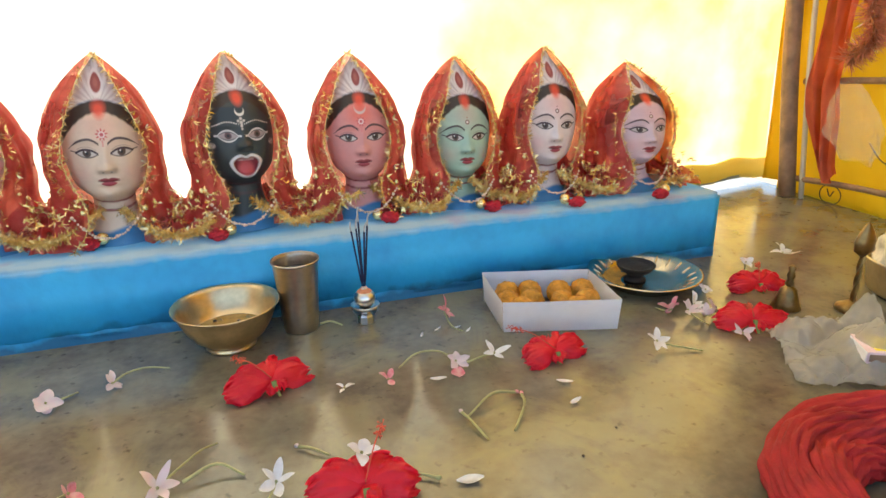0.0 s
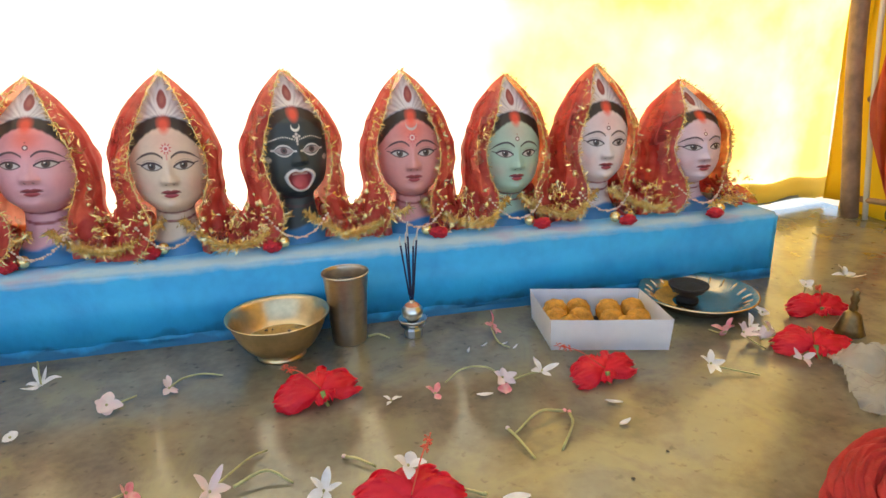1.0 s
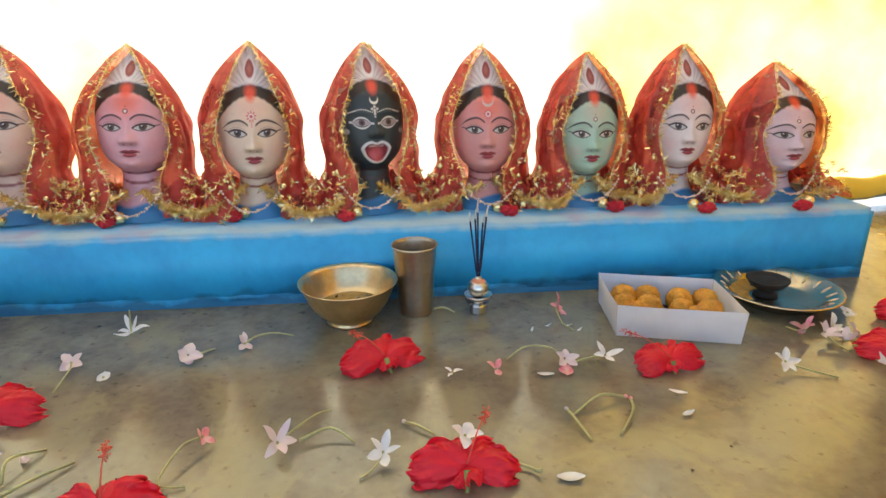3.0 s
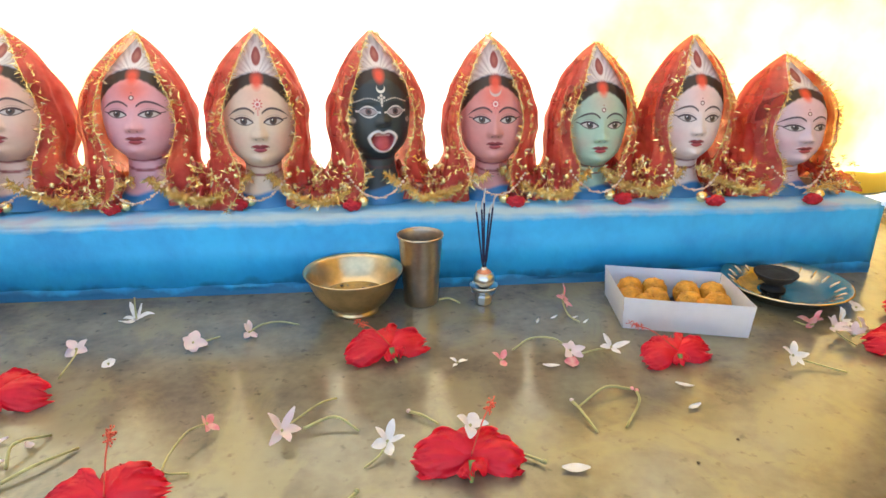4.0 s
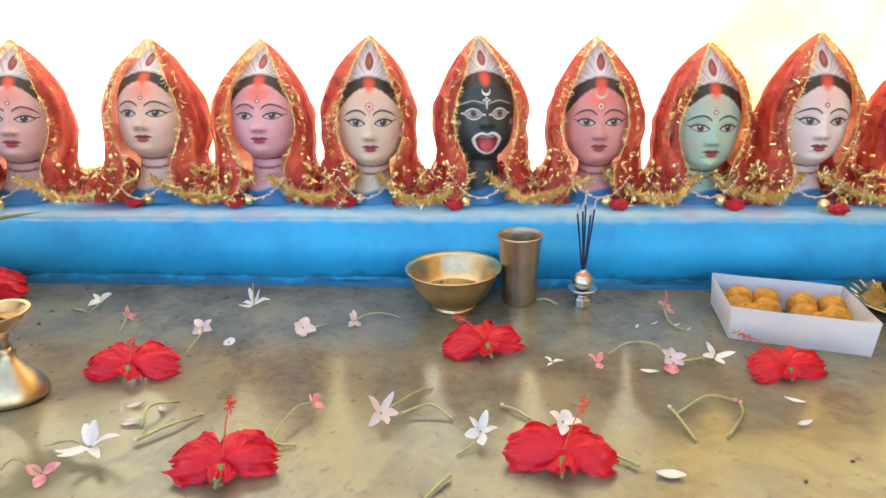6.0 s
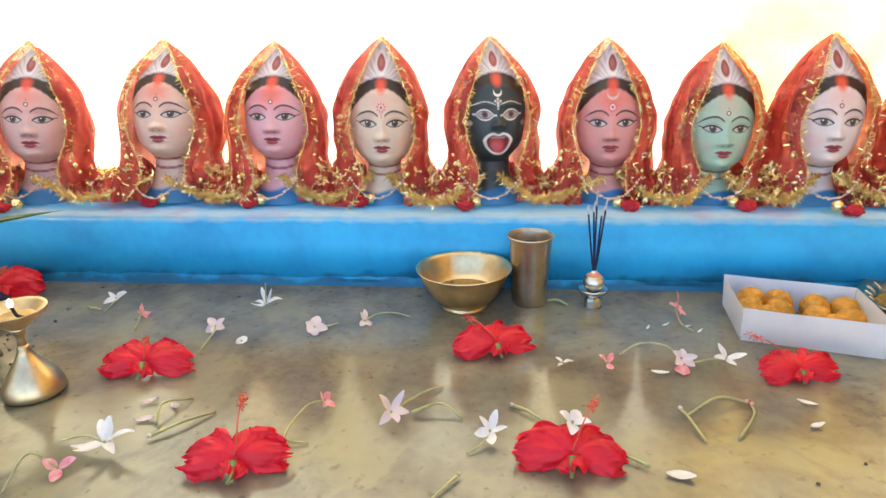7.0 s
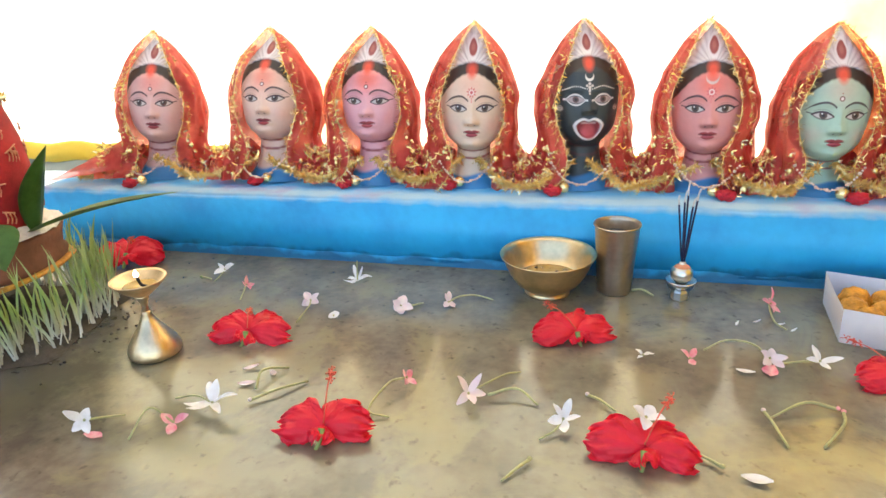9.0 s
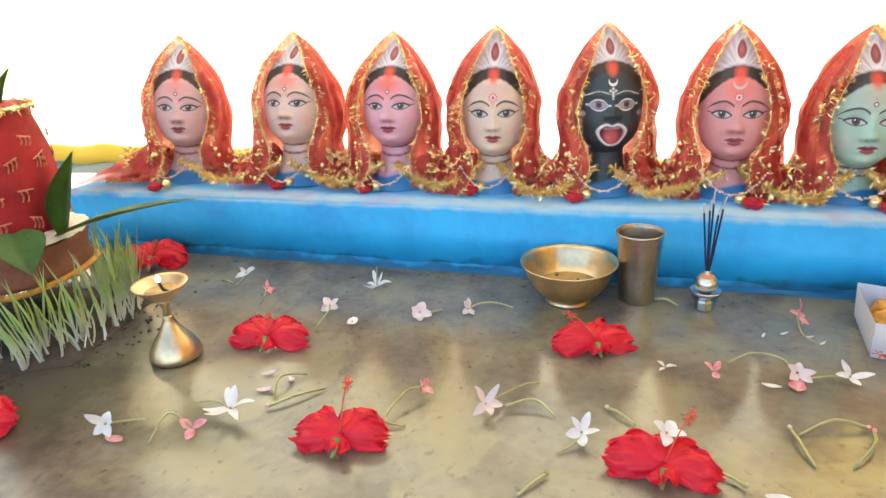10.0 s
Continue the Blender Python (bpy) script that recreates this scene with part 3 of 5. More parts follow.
        lay(mask(np.abs(ez - 0.0012 - 0.12 * (side - 0.0135)) - 0.0008, 0.0005) * (side > 0.0125) * (side < 0.0205), line, 0.9)
        bz = 0.1505 - np.where(ax > 0.019, 0.012 * ((ax - 0.019) / 0.024) ** 2, 0.0075 * ((0.019 - ax) / 0.014) ** 2)
        lay(mask(np.abs(Z - bz) - 0.0016 * np.clip((0.0455 - ax) / 0.012, 0.3, 1), 0.0005) * (ax > 0.0055) * (ax < 0.0445), line, 0.92)
        up_lip = mask(np.abs(Z - mouth_z - 0.0026) - 0.0031 * (1 - (ax / 0.0138) ** 2) + 0.0013 * gauss(X, 0.0026), 0.0006)
        low_lip = mask(np.abs(Z - mouth_z + 0.0026) - 0.0038 * (1 - (ax / 0.0105) ** 2), 0.0006)
        lay(up_lip * (ax < 0.0138), (0.27, 0.035, 0.045))
        lay(low_lip * (ax < 0.0105), (0.36, 0.05, 0.065))
        lay(mask(np.abs(Z - mouth_z - 0.0002 - 3.0 * ax ** 2) - 0.0005, 0.0004) * (ax < 0.0140), (0.10, 0.012, 0.018))
        lay(mask(np.hypot(X, (Z - mouth_z + 0.0095) * 2) - 0.006, 0.003), (0.5, 0.2, 0.18), 0.18)
        spot = np.hypot(X, Z - 0.1560)
        if flower:
            rays = 0.0058 + 0.0022 * np.cos(9 * np.arctan2(X, Z - 0.1560))
            lay(mask(spot - rays, 0.0005), (0.60, 0.12, 0.12))
            lay(mask(np.abs(spot - 0.0033) - 0.0008, 0.0005), (0.78, 0.62, 0.56))
            lay(mask(spot - 0.0018, 0.0005), (0.55, 0.10, 0.11))
            for k in range(4):
                lay(mask(np.hypot(X, Z - 0.1480 + 0.0021 * k) - 0.0011, 0.0004), (0.68, 0.2, 0.2), 0.8)
        else:
            lay(mask(spot - 0.0036, 0.0005), (0.15, 0.03, 0.03))
            lay(mask(spot - 0.0021, 0.0005), (0.72, 0.60, 0.55))
            lay(mask(np.hypot(X, Z - 0.1630) - 0.0010, 0.0004), (0.3, 0.05, 0.05), 0.8)
        lay(mask(np.hypot(ax - 0.0052, Z - tip_z + 0.0055) - 0.0014, 0.0006), line, 0.55)
    for ring in (0.0475, 0.0600):
        lay(mask(np.abs(Z - ring - 0.006 * (ax / 0.03) ** 2) - 0.0017, 0.0005), (0.22, 0.02, 0.03), 0.2 if dark else 0.88)
    crown = mask(base_z + 0.0003 * np.sin(X * 520) - Z, 0.0015)
    lay(crown, (0.52, 0.47, 0.49))
    lay(crown * (np.sin(crest * 24) > 0.45), (0.70, 0.66, 0.67), 0.45)
    lay(crown * mask(np.sin(crest * 24) + 0.86, 0.1), (0.34, 0.27, 0.29), 0.5)
    drop = np.hypot(X * (1.15 + 34 * np.clip(Z - 0.219, 0, 1)), (Z - 0.219) * 0.62)
    lay(mask(drop - 0.0112, 0.0008), (0.64, 0.58, 0.60))
    lay(mask(drop - 0.0078, 0.0008), (0.26, 0.05, 0.05))
    lay(mask(drop - 0.0035, 0.0015), (0.36, 0.10, 0.09))
    lay(mask(np.hypot(X * (1.0 - 14 * np.clip(Z - 0.185, -0.014, 0.02)), (Z - 0.1865) * 0.74) - 0.0074, 0.0036), (0.78, 0.075, 0.035), 0.88)
    if flower and blush > 0.5:
        lay(mask(np.hypot(X, Z - 0.1760) - 0.0095, 0.0008) * (1 - mask(np.hypot(X, Z - 0.1800) - 0.0095, 0.0008)), (0.62, 0.48, 0.42), 0.9)
    blue = np.clip((0.024 + 0.003 * np.sin(X * 90) - Z) / 0.004, 0, 1)[..., None]
    col = col * (1 - blue) + np.array((0.03, 0.20, 0.45)) * blue

    Z = Z + up * np.clip((Z - 0.012) / 0.045, 0, 1)
    verts = np.stack([X, Y, Z], -1).reshape(-1, 3)
    i, j = np.meshgrid(np.arange(nz - 1), np.arange(na), indexing="ij")
    k = (j + 1) % na
    faces = np.stack([i * na + j, i * na + k, (i + 1) * na + k, (i + 1) * na + j], -1).reshape(-1, 4)
    me = bpy.data.meshes.new("bust")
    me.from_pydata(verts.tolist(), [], faces.tolist())
    layer = me.color_attributes.new("paint", "FLOAT_COLOR", "POINT")
    layer.data.foreach_set("color", np.concatenate([col.reshape(-1, 3), np.ones((verts.shape[0], 1))], 1).astype(np.float32).ravel())
    me.materials.append(ENAMEL)
    me.shade_smooth()
    ob = new("clay_bust", me)
    ob.matrix_world = pose(*loc, lean[0], lean[1], rz) @ Matrix.Diagonal((size[0], size[0], size[1], 1))
    return tagged(ob, label, "statue", "painted busts on the plinth")


VW = curve([(0, 0.100), (0.012, 0.098), (0.03, 0.089), (0.05, 0.081), (0.07, 0.078), (0.1, 0.080), (0.135, 0.080), (0.16, 0.075), (0.19, 0.061), (0.215, 0.045), (0.235, 0.028), (0.247, 0.015), (0.256, 0.003)])
VD = curve([(0, 0.085), (0.03, 0.07), (0.06, 0.055), (0.1, 0.06), (0.145, 0.062), (0.19, 0.05), (0.23, 0.024), (0.256, 0.004)])
VE = curve([(0, 0.058), (0.02, 0.043), (0.045, 0.033), (0.065, 0.034), (0.08, 0.0415), (0.095, 0.0475), (0.13, 0.0535), (0.16, 0.048), (0.185, 0.038), (0.21, 0.028), (0.235, 0.016), (0.247, 0.009), (0.256, 0.002)])


def veil(loc, rz, lean, size, seed, tail=0.0):
    rng = random.Random(seed)
    base = thing("veil", loc, rz, "sheer red organza veil edged with gold tinsel over a bust", "veil", "veils of the busts", lean)
    base.scale = (size[0], size[0], size[1])
    asym, o = rng.uniform(-0.008, 0.008), rng.uniform(0, 50)

    def point(u, z):
        w, d, e = float(VW(z)), float(VD(z)), float(VE(z))
        w += asym * math.sin(math.pi * min(z / 0.256, 1)) * (1 if u > 0.5 else -1)
        start = math.asin(min(0.98, e / w))
        a = start + (2 * math.pi - 2 * start) * u
        fold = 1 + 0.05 * math.sin(9 * a + o + 14 * z) * (0.3 + 2.2 * max(0, 1 - z / 0.09)) + 0.10 * noise.noise(Vector((math.cos(a) * 2 + o, math.sin(a) * 2, z * 22))) + 0.018 * math.sin(23 * a + 30 * z + o) + 0.03 * noise.noise(Vector((math.cos(a) * 7 + o, math.sin(a) * 7, z * 40)))
        front = math.cos(a)
        y = 0.012 + 0.010 * max(0, z - 0.17) / 0.08 - d * front * (0.75 if front > 0 else 1.0) - (0.030 * max(0, front) if z < 0.2 else 0.03 * max(0, front) * (0.256 - z) / 0.056)
        x = w * math.sin(a) * (fold if 0.02 < u < 0.98 else 1)
        lift = 0.004 + 0.006 * abs(noise.noise(Vector((a * 2, o, 1)))) if z < 0.01 else 0
        return Vector((x, y * (fold if 0.02 < u < 0.98 else 1), z + lift))
    part("cloth", sheet(lambda u, v: point(u, 0.256 * v ** 0.9), 110, 50), VEIL, base)
    def lining(u, v):
        p = point(0.10 + 0.80 * u, 0.02 + 0.205 * v)
        return (p.x * 0.94, p.y * 0.94, p.z + 0.002)
    part("lining", sheet(lining, 48, 24), VEIL, base, "second fold of red organza")
    for flip in (-1, 1):
        def bunch(u, v, flip=flip):
            x = 0.034 + 0.082 * u
            y = 0.055 - (0.098 + 0.024 * noise.noise(Vector((x * 55 + o, flip, 2)))) * v
            n1 = noise.noise(Vector((x * 38 + o, y * 30, flip)))
            n2 = noise.noise(Vector((x * 100 + o, y * 80, flip + 4)))
            n3 = noise.noise(Vector((x * 260 + o, y * 210, flip + 9)))
            rise = math.sin(math.pi * min(1, v * 1.02)) ** 0.55 * (1 - 0.42 * u ** 2)
            return (flip * (x + 0.006 * n2), y + 0.008 * n1, 0.003 + max(0, rise * (0.046 + 0.030 * n1) + 0.014 * n2 * rise + 0.004 * n3 * rise))
        part("gathered_cloth", sheet(bunch, 40, 40), VEIL, base)
    if tail:
        def train(u, v):
            x = -0.060 - tail * u
            rise = 0.070 * (1 - u) ** 1.1 * math.sin(math.pi * (0.12 + 0.80 * v)) + 0.006 * noise.noise(Vector((u * 7, v * 6, 1))) * (1 - u)
            return (x, 0.040 - 0.10 * v + 0.012 * math.sin(5 * u), 0.004 + max(0, rise))
        part("train", sheet(train, 30, 24), VEIL, base, "trailing end of the red organza")
    bm = bmesh.new()
    for u in (0.0, 1.0):
        line = [point(u, 0.257 * (1 - k / 40)) + Vector((0, -0.003, 0)) for k in range(41)]
        tube(line[::4], 0.0005, 5, bm, 2)
        way = -0.8 if u == 0 else 0.8
        blades(bm, line, 260, 0.0105, rng, 0.00042, 0.75, Vector((way * rng.uniform(0.2, 0.6), -0.3, 0)))
        blades(bm, line, 100, 0.0095, rng, 0.00042, 0.75, Vector((-way * 0.5, -0.3, 0)))
        for run in range(10):
            near, z0 = rng.uniform(0.008, 0.06), rng.uniform(0.0, 0.2)
            path = [point(near if u == 0 else 1 - near, z0 + 0.006 * k) + Vector((0, -0.003, 0)) for k in range(8)]
            blades(bm, path, 15, 0.010, rng, 0.0005, out=Vector((0.6 if u == 0 else -0.6, -0.5, 0.1)))
    top = [point(0, 0.244), point(1, 0.256)]
    blades(bm, top, 26, 0.012, rng, 0.00045, out=Vector((0, -0.3, 0.25)))
    part("tinsel_edge", bm, GOLD, base, "gold foil fringe", smooth=False)
    bm = bmesh.new()
    for _ in range(24):
        p = point(rng.choice((rng.uniform(0.01, 0.2), rng.uniform(0.8, 0.99))), rng.uniform(0.005, 0.085)) + Vector((0, -0.004, 0))
        ball(bm, p, rng.choice((0.0018, 0.0024, 0.0032, 0.0046)) * rng.uniform(0.85, 1.15), 8)
    tagged(part("sequin_work", bm, GOLD, base, "small gold beads sewn on"), kind="stuff")
    bm = bmesh.new()
    for flip in (-1, 1):
        spots = [Vector((flip * rng.uniform(0.035, 0.112), rng.uniform(-0.062, 0.0), rng.uniform(0.006, 0.066))) for _ in range(30)]
        for p, q in zip(spots, spots[1:]):
            blades(bm, [p, p.lerp(q, 0.25)], 16, 0.0095, rng, 0.00055)
    tagged(part("glitter", bm, GOLD, base, "gold foil scraps in the folds", smooth=False), kind="stuff")
    return base


def garland(pts, seed, count=520):
    rng = random.Random(seed)
    base = thing("tinsel_garland", (0, 0, 0), 0, "gold foil tinsel garland lying along the plinth", "garland", "tinsel garlands")
    line = smooth_path(pts, 8)
    bm = tube(pts, 0.003, 6)
    part("cord", bm, GOLD, base)
    bm = blades(bmesh.new(), line, count * 5 // 4, 0.0150, rng, 0.0007, 0.6, Vector((0, -0.45, -0.15)))
    blades(bm, line, count // 2, 0.0135, rng, 0.0007, 0.6, Vector((0, -0.4, 0.5)))
    part("fringe", bm, GOLD, base, smooth=False)
    return base


def necklace(x, y, ztop, pom, seed):
    rng = random.Random(seed)
    base = thing("bead_necklace", (0, 0, 0), 0, "string of pearl beads with crimson pompoms and a gold ball", "necklace", "necklaces of the busts")
    bm = bmesh.new()
    for k in range(27):
        t = k / 26
        px = x - 0.045 + 0.09 * t
        sag = 4 * t * (1 - t)
        ball(bm, (px, y - 0.045 - 0.018 * sag, ztop - 0.030 * sag + rng.uniform(-0.001, 0.001)), 0.0018 if k % 4 else 0.0027, 7)
    tagged(part("bead_string", bm, PEARL, base), kind="stuff")
    bm = bmesh.new()
    bmesh.ops.create_icosphere(bm, subdivisions=4, radius=0.0105)
    for v in bm.verts:
        n = v.co.normalized()
        v.co *= 1 + 0.35 * noise.noise(n * 2.2 + Vector((seed, 0, 0))) + 0.22 * noise.noise(n * 6)
        v.co = Vector((pom[0] + v.co.x * 1.25, pom[1] + v.co.y, max(0.117, 0.126 + v.co.z * 0.8)))
    part("pompom", bm, POMPOM, base, "crimson woollen pompom")
    side = 1 if pom[0] < x else -1
    part("ball", ball(bmesh.new(), (pom[0] + side * 0.017, pom[1] + 0.012, 0.129), 0.009, 14), GOLD, base, "gold ball")
    return base


PINK, CREAM, ROSE, RED_SKIN, GREEN, PALE, LILAC, BLACK, PEACH = (0.67, 0.43, 0.40), (0.71, 0.55, 0.43), (0.70, 0.37, 0.42), (0.66, 0.29, 0.28), (0.37, 0.53, 0.42), (0.74, 0.62, 0.60), (0.67, 0.49, 0.53), (0.032, 0.042, 0.046), (0.71, 0.50, 0.41)
BUSTS = [  # x, skin, tone, blush, size, lean, pompom, turn, longer neck
    (-0.860, PINK, "pink-beige", 0.5, (1.013, 1.053), (-4.8, 4.4), (-0.867, 0.012), 19.4, 0.005),
    (-0.614, PEACH, "peach-cream", 0.65, (1.05, 1.031), (-8.3, 1.7), (-0.629, 0.05), 4.7, 0.011),
    (-0.415, ROSE, "rose pink", 0.85, (1.033, 0.979), (-5.2, 1.3), (-0.454, 0.044), 3.4, 0.015),
    (-0.238, CREAM, "cream", 0.25, (0.981, 1.029), (1.1, 1.6), (-0.270, 0.052), 7.6, 0.002),
    (-0.055, BLACK, "black", 0.0, (0.963, 1.002), (-4.6, 0.7), (-0.096, 0.034), 12.0, 0.009),
    (0.130, RED_SKIN, "red-pink", 0.8, (0.944, 0.997), (-0.7, -0.1), (0.158, 0.034), -3.6, 0.001),
    (0.293, GREEN, "pale green", 0.25, (0.931, 0.977), (0.5, 0.9), (0.330, 0.036), 0.6, -0.006),
    (0.449, PALE, "pale cream", 0.3, (0.925, 0.993), (0.9, 1.5), (0.470, 0.012), -1.2, 0.001),
    (0.627, LILAC, "pale lilac-pink", 0.15, (1.068, 0.910), (-2.1, 0.8), (0.626, 0.006), 5.0, -0.009),
]
BUST_Y, TOP = 0.11, 0.114
for k, (x, skin, tone, blush, size, lean, pom, turn, up) in enumerate(BUSTS):
    bust((x, BUST_Y, TOP), turn, lean, size, skin, tone == "black", blush, k in (3, 5), "painted clay bust with %s face and silver crown" % tone, up)
    aside, swing = {0: (-0.004, 7), 1: (-0.003, 9), 2: (-0.004, 7), 5: (-0.007, 0)}.get(k, (0, 0))
    veil((x + aside, BUST_Y, TOP + 0.001), turn + swing, lean, (size[0], size[1] * (0.2525 + up) / 0.2545), k + 3, 0.13 if k == 0 else 0.0)
    necklace(x, BUST_Y - 0.01, TOP + 0.052, pom, k + 40)
for k, ((xa, *_), (xb, *_)) in enumerate(zip(BUSTS, BUSTS[1:])):
    g = random.Random(k + 90)
    pts = [(xa + (xb - xa) * f, 0.056 + g.uniform(-0.014, 0.015) + 0.022 * math.cos(6.28 * f), 0.134 + 0.038 * (abs(f - 0.5) * 2) ** 2 + g.uniform(0, 0.004)) for f in (0.06, 0.22, 0.38, 0.54, 0.7, 0.94)]
    garland(pts, k + 70)
garland([(-1.02, 0.055, 0.124), (-0.975, 0.05, 0.130), (-0.92, 0.05, 0.138), (-0.87, 0.045, 0.146)], 81, 300)
garland([(0.64, 0.04, 0.13), (0.68, 0.05, 0.136), (0.71, 0.07, 0.13), (0.735, 0.1, 0.126)], 82, 240)


# ---- side corner: pole, pipe, rods and hanging cloth ----
def corner():
    pole = thing("wooden_pole", (1.192, 0.285, 0), 0, "weathered brown wooden pole at the tarpaulin's corner", "pole")
    part("shaft", tube([(0, 0, 0), (-0.015, 0.05, 0.436), (-0.02, 0.065, 1.0), (-0.02, 0.065, 1.95)], lambda t: 0.019 - 0.003 * t, 12), WOOD, pole)
    pipe = thing("thin_pipe", (1.205, 0.255, 0), 0, "thin pale plastic pipe standing beside the pole", "pipe")
    part("shaft", tube([(0, 0, 0), (-0.006, 0.045, 0.436), (-0.01, 0.06, 1.0), (-0.01, 0.06, 1.9)], 0.006, 8), PIPE, pipe)
    for z0, y1 in ((0.042, -0.5), (0.268, -0.5)):
        rod = thing("bamboo_rail", (1.206, 0.3, z0), 0, "grey-brown bamboo rail tied along the side wall", "rail", "side wall rails")
        part("cane", tube([(0, 0, 0), (0, -0.25, 0.016), (0, -0.8, 0.02)], 0.007, 8), WOOD, rod)
    cloth = thing("red_cloth", (1.19, 0.22, 0.065), 0, "red cloth hanging in folds from the side wall", "cloth")

    def drape(u, v):
        z = 0.95 * v
        mid = -0.040 + 0.055 * min(1, z / 0.2) ** 0.7 - 0.06 * max(0, z - 0.2)
        w = 0.012 + 0.032 * min(1, z / 0.13)
        y = mid + w * (1 - 2 * u)
        return (0.013 * math.sin(17 * u + 3 * z) + wave(u * 4, z, 2, 3, 0.012), y + wave(u, z, 1, 9, 0.008), z + 0.012 * math.sin(9 * u) * (1 - v))
    part("folds", sheet(drape, 34, 60), HANGING, cloth)
    bag = thing("hanging_plastic_bag", (1.17, 0.105, 0.12), 0, "clear crinkled plastic bag hanging on the side rail", "plastic bag")

    def crinkle(u, v):
        a = 2 * math.pi * u
        r = (0.018 + 0.038 * math.sin(math.pi * min(1, 0.12 + v * 0.9))) * (1 + 0.35 * noise.noise(Vector((math.cos(a) * 2, math.sin(a) * 2, v * 5))) + 0.22 * abs(noise.noise(Vector((math.cos(a) * 6, math.sin(a) * 6, v * 9)))))
        return (0.45 * r * math.cos(a), r * math.sin(a) + 0.05 * v, 0.155 * v + 0.015 * noise.noise(Vector((a, v * 4, 3))))
    part("film", sheet(crinkle, 70, 40), CLEAR_FILM, bag, smooth=False)
    tuft = thing("red_tinsel_bunch", (1.16, 0.13, 0.30), 0, "shaggy red and gold festoon bunch in plastic", "festoon")
    rng = random.Random(5)
    pts = [Vector((0, 0.03, 0.02)), Vector((0.0, -0.02, 0.07)), Vector((0.0, 0.0, 0.14)), Vector((0, -0.05, 0.2))]
    part("fringe", blades(bmesh.new(), smooth_path(pts, 6), 2600, 0.040, rng, 0.0006), FESTOON, tuft, "shaggy red fringe", smooth=False)
    part("glitter", blades(bmesh.new(), smooth_path(pts, 6), 180, 0.042, rng, 0.0009), GOLD, tuft, "gold strands", smooth=False)
    mark = thing("printed_mark", (1.214, 0.187, 0.024), 0, "black printed ring and strokes on the yellow sheet", "print")
    ring = [(0, 0.028 * math.cos(a), 0.022 * math.sin(a)) for a in [k * 0.42 for k in range(16)]]
    part("ring", tube(ring, 0.0012, 5), INK, mark)
    part("stroke", tube([(0, 0.01, 0.012), (0, 0.0, -0.004), (0, -0.008, 0.01)], 0.0014, 5), INK, mark)
    part("stroke", tube([(0, -0.07, 0.13), (0, -0.1, 0.10), (0, -0.14, 0.085)], 0.0014, 5), INK, mark)
    part("stroke", tube([(0, 0.06, 0.4), (0, 0.045, 0.415), (0, 0.03, 0.4)], 0.0014, 5), INK, mark)


corner()


